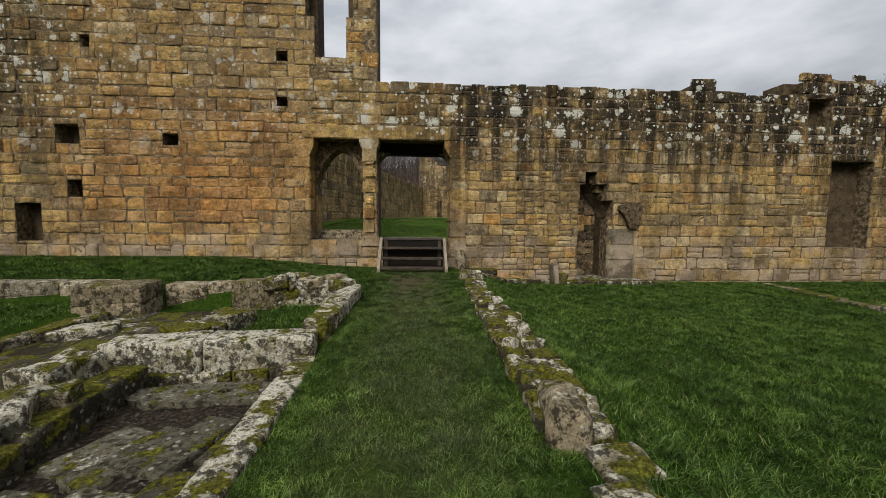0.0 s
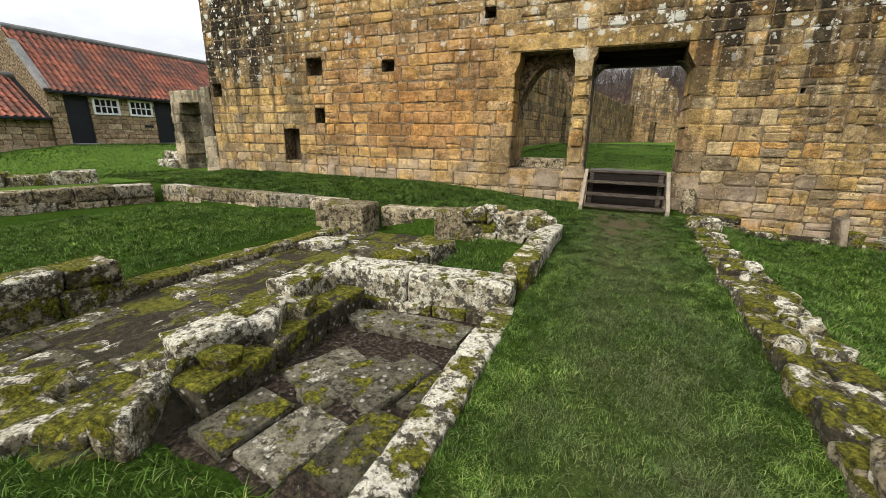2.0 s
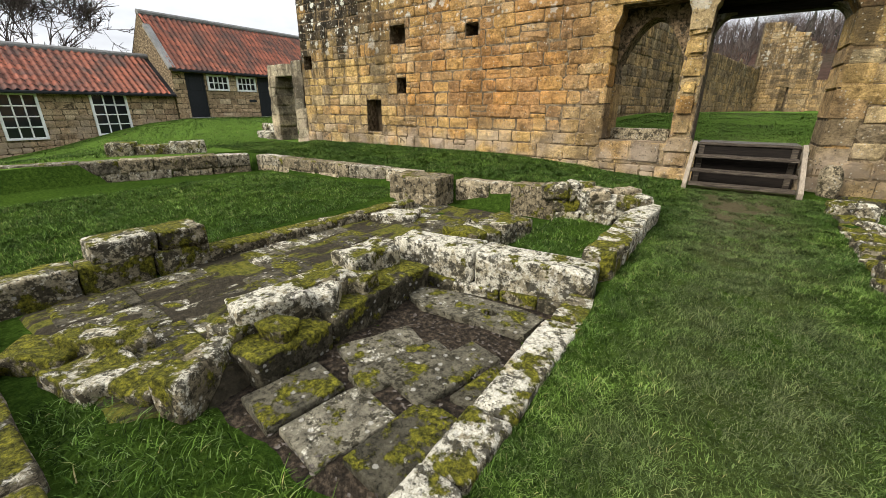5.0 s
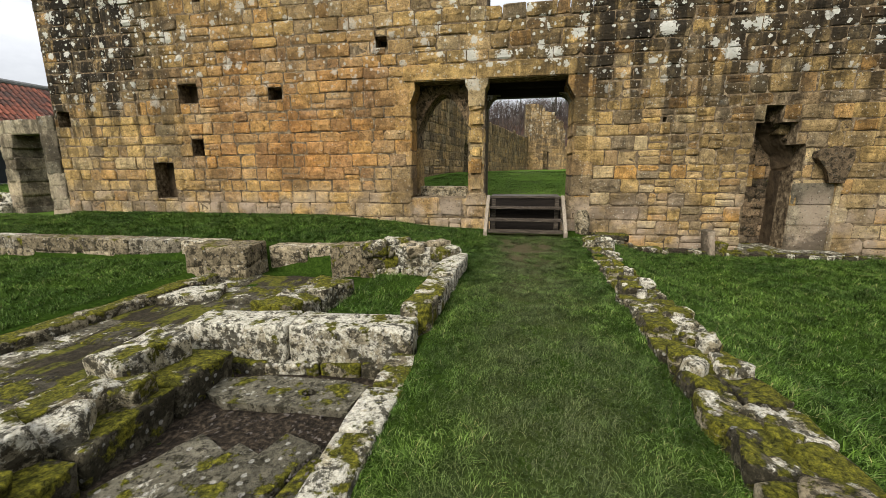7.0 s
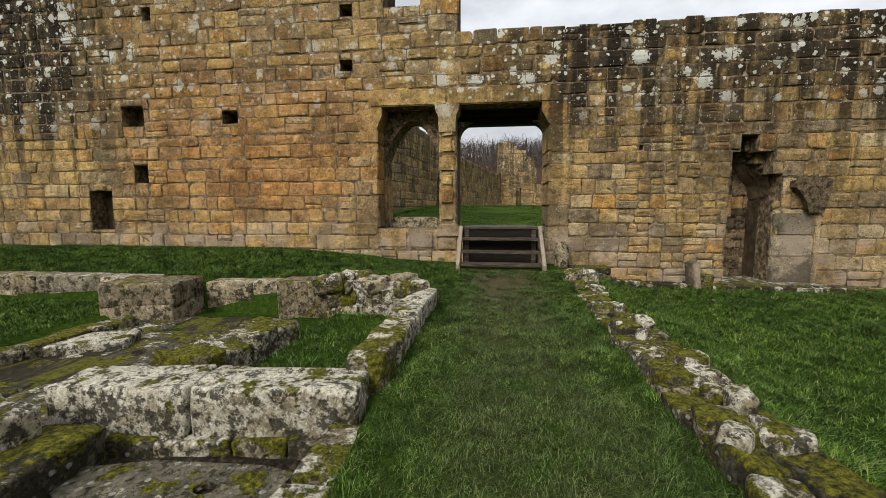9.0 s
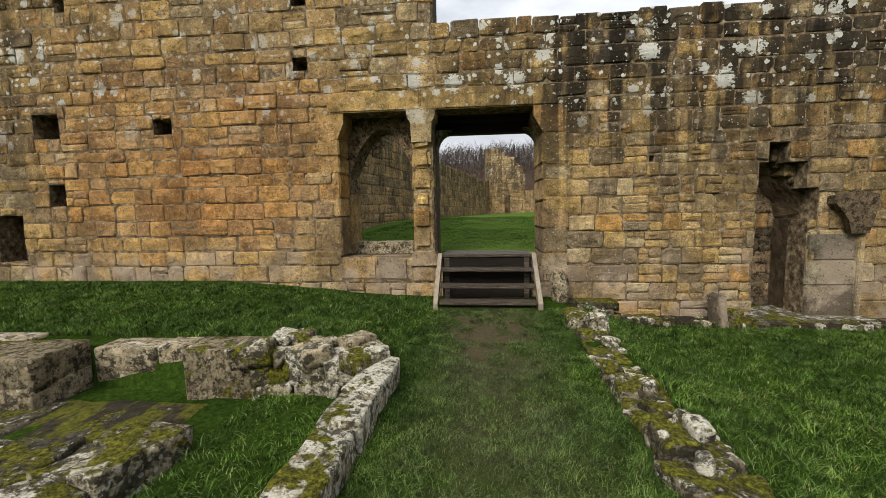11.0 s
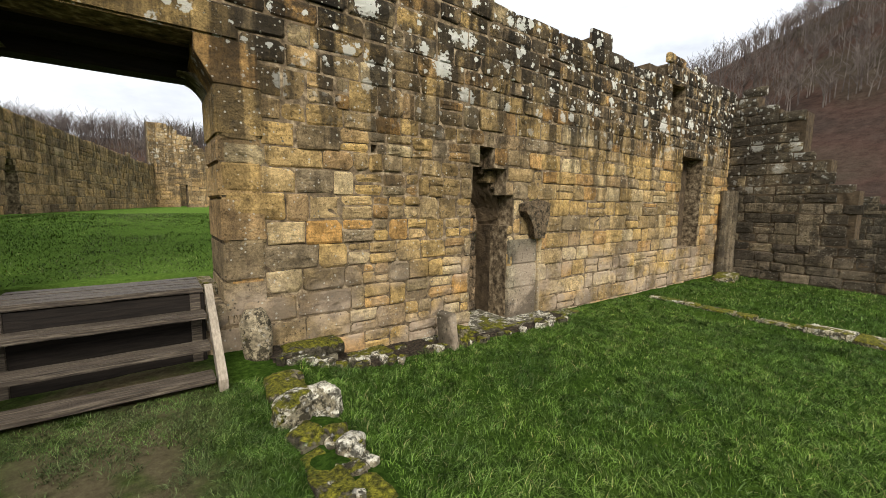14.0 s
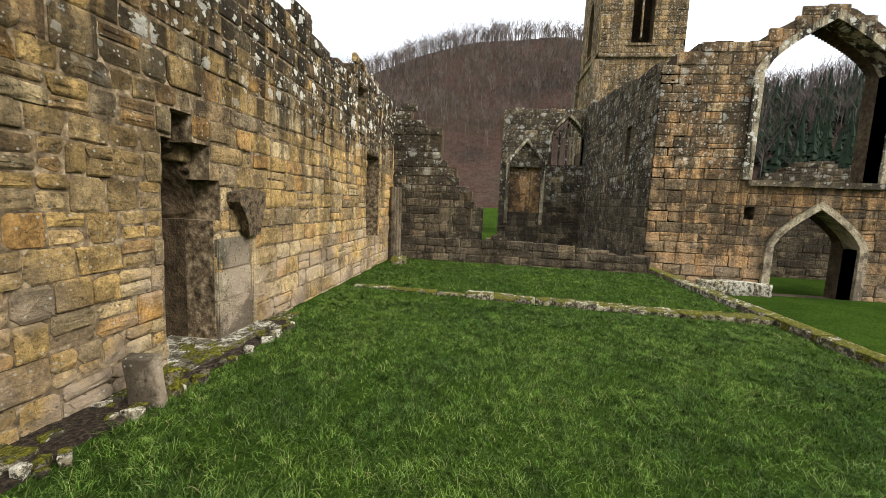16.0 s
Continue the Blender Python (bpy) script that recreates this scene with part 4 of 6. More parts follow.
for j in range(7):
    for i in range(56):
        x, y = 1.15 + i * 0.08, -0.50 + j * 0.085 - 0.10 * noise.noise(Vector((i * 0.25, 0, 9)))
        V.append((x, y, ground_z(x, y) + (0.03 if 0 < j else -0.05) + 0.015 * noise.noise(Vector((x * 9, y * 9, 3)))))
F = [(j * 56 + i, j * 56 + i + 1, (j + 1) * 56 + i + 1, (j + 1) * 56 + i) for j in range(6) for i in range(55)]
tagged(piece("earth_strip", V, F, M_EARTH, smooth=True), "dark bare earth along the foot of the wall", "ground", "", "structure")
r = random.Random(9)
for k in range(60):
    x, y = 1.2 + 4.3 * r.random(), -0.50 + 0.36 * r.random() ** 2
    lay("rubble_pebble", x, y, ground_z(x, y) + 0.01, r.uniform(0.06, 0.16), r.uniform(0.05, 0.11), r.uniform(0.04, 0.08), r.uniform(0, 180), r.choice((M_LICHEN, M_FLAG, M_STUMP, M_STUMP)), wall_north, 0.02, seg=(4, 3, 3), round_=0.012)
x = 1.3
while x < 5.6:
    L = r.uniform(0.25, 0.6)
    ob = lay("plinth_stone", x + L / 2, -0.16, ground_z(x, -0.2) - 0.05, L, 0.30, r.uniform(0.05, 0.11), r.uniform(-5, 5), M_STUMP if r.random() < 0.7 else M_MOSSY, wall_north)
    x += L + 0.02

# ---------------------------------------------------------------- end of the lawn: stepped cross wall and low wall
def cross_top2(u):
    t = 4.35 - 0.45 * smooth(0.0, 1.1, u) - 2.0 * smooth(0.9, 2.3, u) - 1.5 * smooth(2.2, 2.75, u)
    if u < 2.7:
        return t + 0.14 * (int(u / 0.22) * 7 % 3 - 1)
    return 0.36 - 0.24 * smooth(3.0, 7.4, u) + 0.12 * noise.noise(Vector((u * 2, 1, 2)))


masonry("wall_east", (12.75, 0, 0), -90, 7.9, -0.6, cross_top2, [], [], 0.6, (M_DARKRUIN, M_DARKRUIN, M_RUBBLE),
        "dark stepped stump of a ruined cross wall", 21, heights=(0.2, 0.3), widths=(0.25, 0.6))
# upper courses of the far bay of the long wall: clustered shafts in the corner
for i in range(3):
    bm = bmesh.new()
    bmesh.ops.create_cone(bm, cap_ends=True, segments=8, radius1=0.11, radius2=0.10, depth=2.2)
    ob = part("corner_shaft", bm, M_DARKRUIN, None)
    ob.matrix_basis = pose(12.35 + 0.17 * i, -0.12 - 0.05 * i, 0.75)
    tagged(ob, "broken dark stone shaft in the wall corner", "shaft", "corner shafts", "structure")

# ---------------------------------------------------------------- church ruin beyond the lawn
def church_top(u):
    return 6.0 + 0.75 * smooth(0, 1.4, u) + 0.95 * smooth(2.4, 4.5, u) - 0.75 * smooth(4.8, 6.8, u) + 0.08 * noise.noise(Vector((u * 2, 4, 1)))


def pointed(u0, u1, z0, spring, apex, steps=9):
    """A pointed opening, as bands that narrow to its apex."""
    out = [(u0, u1, z0, spring)]
    mid = (u0 + u1) / 2
    for i in range(steps):
        t0, t1 = i / steps, (i + 1) / steps
        w = (u1 - u0) / 2 * (1 - ((t0 + t1) / 2) ** 1.5)
        out.append((mid - w, mid + w, spring + (apex - spring) * t0, spring + (apex - spring) * t1))
    return out


BIGWIN = pointed(2.95, 6.55, 2.55, 5.9, 7.3, 26)
DOORWAY = pointed(3.85, 6.3, -1.2, 0.6, 1.7, 18)
masonry("wall_south", (14.1, -8.2, 0), -90, 14.0, -1.6, church_top, BIGWIN + DOORWAY, [(2.9, 3.2, 1.3, 1.7), (8, 8.2, 3, 3.3)], 1.0, (M_CHURCH, M_CHURCH, M_RUBBLE),
        "ruined church wall with a great pointed window and doorway", 31, heights=(0.26, 0.4), widths=(0.35, 0.8))
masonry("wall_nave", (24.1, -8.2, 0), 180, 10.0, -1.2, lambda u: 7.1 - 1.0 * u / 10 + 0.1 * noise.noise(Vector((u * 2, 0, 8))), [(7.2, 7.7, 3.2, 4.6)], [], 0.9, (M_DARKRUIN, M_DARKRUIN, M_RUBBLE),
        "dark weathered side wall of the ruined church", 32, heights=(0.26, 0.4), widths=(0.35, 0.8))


def arch_ring(name, wall, u0, u1, z0, spring, apex, wide, out, mat, steps=9):
    """A moulded frame that follows a pointed opening."""
    def prof(g):
        mid, half = (u0 + u1) / 2, (u1 - u0) / 2
        left = [(u0 - g, z0), (u0 - g, spring)]
        arc = []
        for i in range(1, 2 * steps):
            t = i / steps - 1
            arc.append((mid + t * (half + g), spring + (apex - spring + g) * (1 - abs(t)) ** 0.68))
        return left + arc + [(u1 + g, spring), (u1 + g, z0)]
    a, b = prof(0.0), prof(wide)
    n = len(a)
    V = [(p, -out, q) for p, q in a] + [(p, -out, q) for p, q in b] + [(p, 0.5, q) for p, q in a] + [(p, 0.05, q) for p, q in b]
    F = []
    for i in range(n - 1):
        F += [(i, i + 1, n + i + 1, n + i), (i + 1, i, 2 * n + i, 2 * n + i + 1), (n + i, n + i + 1, 3 * n + i + 1, 3 * n + i)]
    return piece(name, V, F, mat, wall)


masonry("wall_stump", (23.0, -0.2, 0), -90, 2.5, -0.9, lambda u: 2.4 - 0.5 * u + 0.2 * noise.noise(Vector((u * 3, 3, 1))), [], [], 0.6, (M_DARKRUIN, M_DARKRUIN, M_RUBBLE),
        "low ruined wall stump beyond the lawn", 36, heights=(0.22, 0.34), widths=(0.3, 0.6))
ws = bpy.data.objects["wall_south"]
arch_ring("window_surround", ws, 2.95, 6.55, 2.55, 5.8, 7.3, 0.28, 0.10, M_STONE_RI)
arch_ring("door_surround", ws, 3.85, 6.3, -1.2, 0.5, 1.7, 0.24, 0.10, M_STONE_RI)
V, F = [], []
box_geo(V, F, 2.85, 6.8, -0.16, 0.1, 2.36, 2.54)
piece("string_course", V, F, M_DARKRUIN, ws)
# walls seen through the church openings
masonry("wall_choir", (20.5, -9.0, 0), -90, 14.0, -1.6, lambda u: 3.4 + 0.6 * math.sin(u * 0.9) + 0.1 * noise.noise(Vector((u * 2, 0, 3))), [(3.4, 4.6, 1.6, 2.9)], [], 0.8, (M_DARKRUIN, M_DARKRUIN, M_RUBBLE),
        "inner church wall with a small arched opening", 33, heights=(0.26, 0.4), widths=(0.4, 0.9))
# end wall with a gabled niche and a traceried window
def niche_top(u):
    return 6.95 + 0.1 * noise.noise(Vector((u * 2, 0, 9)))


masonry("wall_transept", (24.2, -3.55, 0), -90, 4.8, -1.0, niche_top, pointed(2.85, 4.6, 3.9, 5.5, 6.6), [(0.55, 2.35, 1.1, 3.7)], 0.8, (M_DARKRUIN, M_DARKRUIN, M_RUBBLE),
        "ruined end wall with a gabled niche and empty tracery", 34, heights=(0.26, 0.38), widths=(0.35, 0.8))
wt = bpy.data.objects["wall_transept"]
arch_ring("window_surround", wt, 2.85, 4.6, 3.9, 5.5, 6.6, 0.16, 0.06, M_STONE_RI)
for a, b in (((0.30, 3.9), (1.42, 5.25)), ((2.6, 3.9), (1.42, 5.25))):
    d = Vector((b[0] - a[0], 0, b[1] - a[1]))
    bm = bevel_box(0, d.length, -0.20, 0.0, -0.08, 0.08, 0.03)
    ob = part("gable_moulding", bm, M_STONE_RI, wt)
    ob.matrix_basis = Matrix.Translation((a[0], 0, a[1])) @ Matrix.Rotation(-math.atan2(d.z, d.x), 4, "Y")
V, F = [], []
box_geo(V, F, 0.5, 2.4, 0.3, 0.4, 1.0, 3.8)
piece("niche_back", V, F, M_CHURCH, wt)
for sx in (0.34, 2.36):
    part("niche_shaft", bevel_box(sx, sx + 0.2, -0.16, 0.0, 0.4, 3.9, 0.04), M_STONE_RI, wt)
for k, u in enumerate((3.3, 3.72, 4.15)):
    part("mullion", bevel_box(u - 0.05, u + 0.05, 0.25, 0.4, 3.85, 5.9, 0.01), M_STONE_RI, wt)
for s in (1, -1):
    for c in (3.3, 4.15):
        V, F = [], []
        for i in range(7):
            a = math.pi / 2 * i / 6
            p, q = c + s * 0.42 * math.sin(a), 5.3 + 0.85 * (1 - math.cos(a)) + 0.1
            V += [(p - 0.05, 0.25, q), (p + 0.05, 0.25, q), (p + 0.05, 0.4, q), (p - 0.05, 0.4, q)]
        for i in range(6):
            for j in range(4):
                F.append((4 * i + j, 4 * i + (j + 1) % 4, 4 * i + 4 + (j + 1) % 4, 4 * i + 4 + j))
        piece("tracery_bar", V, F, M_STONE_RI, wt)

# church tower
tower = thing("church_tower", (34, -13, 0), "square sandstone church tower with pointed belfry openings", "tower")
TW = 2.9
for k, (ang, holes) in enumerate(((-90, pointed(2.2, 3.6, 13.2, 16.2, 17.4)), (180, pointed(2.2, 3.6, 13.2, 16.2, 17.4)), (0, []), (90, []))):
    d = Matrix.Rotation(radians(ang), 4, "Z")
    r = random.Random(50 + k)
    JV, JF = [], []
    for q in courses(2 * TW, 2.0, lambda u: 24.0, holes, r, heights=(0.34, 0.5), widths=(0.5, 1.0)):
        if q[2] < 6:
            continue
        sv, sf = face_stone(*q, r.uniform(0.004, 0.02), r)
        n0 = len(JV)
        JV += [tuple(d @ Vector((a - TW, -b - TW, c))) for a, b, c in sv]
        JF += [tuple(i + n0 for i in f) for f in sf]
    piece("tower_stonework", JV, JF, M_FAR, tower, kind="stuff")
    CV, CF = cells(2 * TW, -1, lambda u: 24.0, holes, 0.0, 0.7)
    piece("tower_wall", [tuple(d @ Vector((a - TW, b - TW, c))) for a, b, c in CV], CF, M_RUBBLE, tower)
    bm = bevel_box(-TW - 0.15, TW + 0.15, -TW - 0.15, -TW + 0.05, 12.2, 12.5, 0.05)
    bm.transform(d)
    part("string_course", bm, M_FAR, tower)
    if holes:
        bm = bevel_box(-0.9, 0.9, -TW - 0.1, -TW + 0.05, 13.0, 13.2, 0.03)
        bm.transform(d)
        part("belfry_sill", bm, M_FAR, tower)
        bm = bevel_box(-0.05, 0.05, -TW + 0.2, -TW + 0.35, 13.6, 17.2, 0.0)
        bm.transform(d)
        part("mullion", bm, M_FAR, tower)
for sx in (-1, 1):
    for sy in (-1, 1):
        part("buttress", bevel_box(sx * TW - 0.35, sx * TW + 0.35, sy * TW - 0.35, sy * TW + 0.35, -1, 12.0, 0.05), M_FAR, tower)

# ---------------------------------------------------------------- great cloister beyond the openings
def cl_top(u):
    return 5.0 - 1.3 * smooth(1.5, 9, u) + 1.0 * smooth(20, 46, u) + 0.25 * noise.noise(Vector((u * 0.6, 2, 0)))


masonry("wall_cloister", (-4.0, 2.4, 0), 80.2, 48.3, 0.4, cl_top, pointed(8.2, 8.9, 0.9, 2.0, 2.6, 4) + pointed(33, 34, 0.9, 2.6, 3.2, 4) + [(3.6, 4.4, 3.0, 3.75)], [(1.8, 2.1, 1.4, 1.9)], 0.7,
        (M_FAR, M_FAR, M_MORTAR), "long ochre cloister wall with black streaks", 41, heights=(0.24, 0.36), widths=(0.35, 0.8))
# gabled ends of ruined cells rising over the cloister wall
for (s, w, zt, sd) in ((27.0, 3.4, 6.6, 1), (39.0, 2.8, 6.6, 2)):
    gx, gy = -4.0 + s * 0.170 - 0.2, 2.4 + s * 0.985
    masonry("wall_cell", (gx, gy, 0), 14, w, 0.6, lambda u, w=w, zt=zt: zt - 0.75 * max(0.0, u - w * 0.35) + 0.25 * noise.noise(Vector((u * 3, w, 0))), [(w * 0.5, w * 0.5 + 0.5, 1.0, 2.6)], [], 0.5, (M_FAR, M_FAR, M_MORTAR),
            "ruined gable of a monk's cell above the cloister wall", 60 + sd, heights=(0.24, 0.36), widths=(0.35, 0.8))
masonry("wall_cloister_far", (3.6, 50, 0), 0, 40.0, 0.6, lambda u: 4.0 + 0.3 * noise.noise(Vector((u * 0.4, 7, 0))), [], [], 0.8, (M_FAR, M_FAR, M_MORTAR),
        "far range of the cloister wall", 43, heights=(0.3, 0.45), widths=(0.5, 1.0))

# ---------------------------------------------------------------- timber steps up to the doorway
steps = thing("timber_steps", (0, -0.45, 0.0), "weathered dark timber steps with pale stringers at the doorway", "steps")


def plank(x0, x1, y0, y1, z0, z1, name, mat):
    bm = bevel_box(x0, x1, y0 + 0.45, y1 + 0.45, z0, z1, 0.008, 2)
    bmesh.ops.subdivide_edges(bm, edges=[e for e in bm.edges if abs(e.verts[0].co.x - e.verts[1].co.x) > 0.5], cuts=6)
    for v in bm.verts:
        v.co.z += 0.006 * noise.noise(Vector((v.co.x * 2.5, y0 * 9, z0 * 5)))
        v.co.y += 0.008 * noise.noise(Vector((v.co.x * 2.0, z0 * 7, y0)))
    return part(name, bm, mat, steps)


for k, (yy, zz) in enumerate(((-0.82, 0.03), (-0.60, 0.215), (-0.37, 0.42))):
    plank(-0.66, 0.66, yy, yy + 0.20, zz, zz + 0.045, "tread", M_TIMBER)
for k in range(5):
    plank(-0.66, 0.66, -0.14 + k * 0.125, -0.02 + k * 0.125, 0.605, 0.65, "platform_board", M_TIMBER)
for s in (-1, 1):
    V = []
    for x in (s * 0.675, s * 0.735):
        prof = [(-0.86, -0.03), (-0.76, -0.03), (-0.04, 0.57), (-0.04, 0.66), (-0.10, 0.665), (-0.86, 0.06)]
        V += [(x, y + 0.45, q) for y, q in prof]
    F = [tuple(range(6)), tuple(reversed(range(6, 12)))] + [(i, (i + 1) % 6, (i + 1) % 6 + 6, i + 6) for i in range(6)]
    if s > 0:
        F = [tuple(reversed(f)) for f in F]
    piece("stringer", V, F, M_TIMBER_PALE, steps)
# near-black board added to stand for the dark hollow under the platform
plank(-0.67, 0.67, -0.115, -0.09, -0.05, 0.60, "shade_board", M_SHADETIMBER)
for s in (-1, 1):
    part("post", bevel_box(s * 0.6 - 0.04, s * 0.6 + 0.04, 0.32, 0.40, -0.05, 0.6, 0.006), M_TIMBER, steps)

# ---------------------------------------------------------------- foundations of the cell
def low_wall(name, p0, p1, width, z0, ztop, label, mats, seed, length=(0.4, 0.8), layers=1, rough=0.025, ragged=0.02):
    """A dry remnant of wall: courses of worn blocks from p0 to p1."""
    r = random.Random(seed)
    a, b = Vector((*p0, 0)), Vector((*p1, 0))
    d = b - a
    ang = math.degrees(math.atan2(d.y, d.x))
    w = thing(name, (a.x, a.y, z0), label, "low wall", "cell foundations", "structure")
    for c in range(layers):
        zc = z0 + (ztop - z0) * c / layers
        h = (ztop - z0) / layers
        u = 0.0
        while u < d.length - 0.02:
            L = min(r.uniform(*length), d.length - u)
            if d.length - u - L < 0.18:
                L = d.length - u
            p = a + d.normalized() * (u + L / 2)
            hh = h + (r.uniform(-ragged, ragged) if c == layers - 1 else 0.012)
            lay("stone", p.x, p.y, zc + (0.0 if c else 0), L - 0.012, width * r.uniform(0.94, 1.04), hh, ang + r.uniform(-1.5, 1.5), r.choice(mats), w, rough, round_=0.02)
            u += L
    return w


GREYWALL = (M_LICHEN,)
low_wall("low_wall", (-9.40, -2.62), (-4.62, -2.58), 0.34, -0.32, 0.10, "low coursed stone wall holding back the grass bank", (M_DRESSED, M_DRESSED, M_GREYWALL), 1, (0.55, 1.0), 2, 0.008, 0.006)
low_wall("low_wall", (-4.66, -3.12), (-3.76, -3.04), 0.54, -0.36, 0.16, "squared projecting block of the low foundation wall", (M_DRESSED,), 2, (0.6, 1.05), 2, 0.010, 0.004)
low_wall("low_wall", (-3.76, -2.64), (-2.66, -2.56), 0.30, -0.36, 0.08, "low coursed stone wall with dark capping", (M_DRESSED,), 3, (0.55, 0.75), 2, 0.008, 0.006)
low_wall("low_wall", (-2.68, -2.80), (-2.02, -2.78), 0.42, -0.32, 0.15, "tan dressed block at the end of the foundation", (M_DRESSED,), 4, (0.7, 0.75), 1, 0.010, 0.006)
low_wall("low_wall", (-2.02, -2.84), (-1.02, -2.84), 0.46, -0.30, 0.10, "broken rubble foundation with mossy lichened stones", (M_LICHEN, M_MOSSY), 5, (0.25, 0.45), 2, 0.06, 0.05)
low_wall("low_wall", (-0.90, -2.90), (-0.95, -5.02), 0.26, -0.30, 0.08, "narrow lichened kerb wall beside the grass path", (M_LICHEN, M_LICHEN, M_MOSSY), 6, (0.35, 0.75), 1, 0.022, 0.02)
low_wall("low_wall", (-2.74, -5.28), (-0.90, -5.12), 0.34, -0.30, 0.01, "massive white-lichened stone block wall", GREYWALL, 7, (0.80, 0.95), 1, 0.025, 0.012)
low_wall("low_wall", (-2.76, -5.34), (-0.92, -5.18), 0.34, -0.44, -0.28, "footing course under the block wall", (M_STUMP, M_MOSSY), 8, (0.3, 0.6), 1, 0.03, 0.01)
low_wall("low_wall", (-0.92, -5.36), (-0.92, -8.02), 0.22, -0.44, -0.13, "lichened kerb stones along the path edge", (M_LICHEN,), 9, (0.35, 0.62), 1, 0.02, 0.012)
low_wall("low_wall", (-2.42, -7.22), (-2.50, -5.52), 0.50, -0.44, -0.17, "continuous moss-covered rubble wall stump across the cell", (M_STUMP,), 10, (0.5, 0.62), 1, 0.035, 0.012)
low_wall("low_wall", (-4.52, -8.00), (-4.44, -6.40), 0.34, -0.34, -0.06, "mossy foundation kerb", (M_MOSSY, M_LICHEN), 11, (0.45, 0.8), 1, 0.03, 0.03)
low_wall("low_wall", (-4.50, -7.30), (-4.44, -6.42), 0.34, -0.06, 0.10, "upper lichened block of the foundation kerb", (M_MOSSY, M_KERB), 12, (0.45, 0.55), 1, 0.03, 0.03)
low_wall("low_wall", (-4.38, -6.42), (-4.10, -3.5), 0.24, -0.32, -0.17, "low moss-covered kerb along the passage", (M_KERB,), 13, (0.5, 0.9), 1, 0.025, 0.012)
low_wall("low_wall", (-2.36, -4.86), (-2.22, -3.72), 0.44, -0.34, -0.04, "moss-topped rubble stump between passage and plot", (M_KERB, M_MOSSY), 14, (0.2, 0.34), 1, 0.05, 0.07)
low_wall("low_wall", (-9.55, -2.9), (-11.1, -6.95), 0.40, -0.35, 0.14, "grey coursed wall on the far side of the plot", (M_DRESSED, M_GREYWALL), 15, (0.5, 0.8), 2, 0.012, 0.012)
low_wall("low_wall", (-10.9, -8.02), (-4.55, -8.12), 0.20, -0.40, -0.12, "moss-topped kerb round the plot", (M_KERB, M_DRESSED), 16, (0.6, 1.0), 1, 0.012, 0.008)
low_wall("low_wall", (-4.55, -8.12), (-1.30, -8.17), 0.15, -0.44, -0.14, "moss-topped kerb beside the cell", (M_KERB, M_STUMP), 17, (0.6, 1.0), 1, 0.012, 0.008)
low_wall("low_wall", (-11.9, -4.9), (-10.9, -3.2), 0.40, 0.05, 0.36, "loose lichened blocks on the far bank", (M_LICHEN, M_MOSSY), 18, (0.5, 0.8), 1, 0.04, 0.06)

# loose stones on the rubble stump
for k, (x, y, z, L, W, H, rz, tilt) in enumerate(((-2.44, -7.40, -0.40, 0.50, 0.17, 0.27, 118, 6), (-2.56, -6.86, -0.19, 0.44, 0.30, 0.20, 70, -4), (-2.58, -6.42, -0.19, 0.46, 0.30, 0.17, 80, 5), (-2.42, -6.55, -0.18, 0.24, 0.20, 0.13, 40, 0),
                                                 (-2.36, -6.95, -0.19, 0.24, 0.18, 0.12, 20, 6), (-2.66, -5.86, -0.19, 0.50, 0.34, 0.20, 85, 0), (-2.40, -6.20, -0.18, 0.26, 0.20, 0.13, 10, 0), (-2.62, -7.08, -0.22, 0.26, 0.20, 0.12, 10, 0))):
    lay("loose_stone", x, y, z, L, W, H, rz, M_LICHEN if k < 4 else M_MOSSY, None, 0.05, "rough lichened loose stone on the rubble stump", "stone", tilt)
for k, (x, y, z, L, W, H, rz) in enumerate(((-3.30, -7.62, -0.32, 0.42, 0.22, 0.16, 35), (-3.10, -7.48, -0.32, 0.24, 0.18, 0.13, 70), (-2.95, -7.72, -0.33, 0.44, 0.36, 0.12, 10), (-3.45, -7.84, -0.33, 0.4, 0.3, 0.12, 40), (-2.62, -7.58, -0.34, 0.34, 0.26, 0.13, 20))):
    lay("loose_stone", x, y, z, L, W, H, rz, M_MOSSY, None, 0.05, "moss-covered loose stone by the kerb", "stone")
r = random.Random(15)
for k in range(16):
    L = r.uniform(0.14, 0.36)
    lay("capping_stone", -2.00 + k * 0.068, -2.85 + r.uniform(-0.16, 0.16), 0.06 + r.uniform(-0.03, 0.02), L, L * r.uniform(0.6, 0.9), r.uniform(0.08, 0.17), r.uniform(0, 180), r.choice((M_LICHEN, M_DRESSED, M_MOSSY)), None, 0.035, "broken lichened stone capping the foundation", "stone", r.uniform(-12, 12))

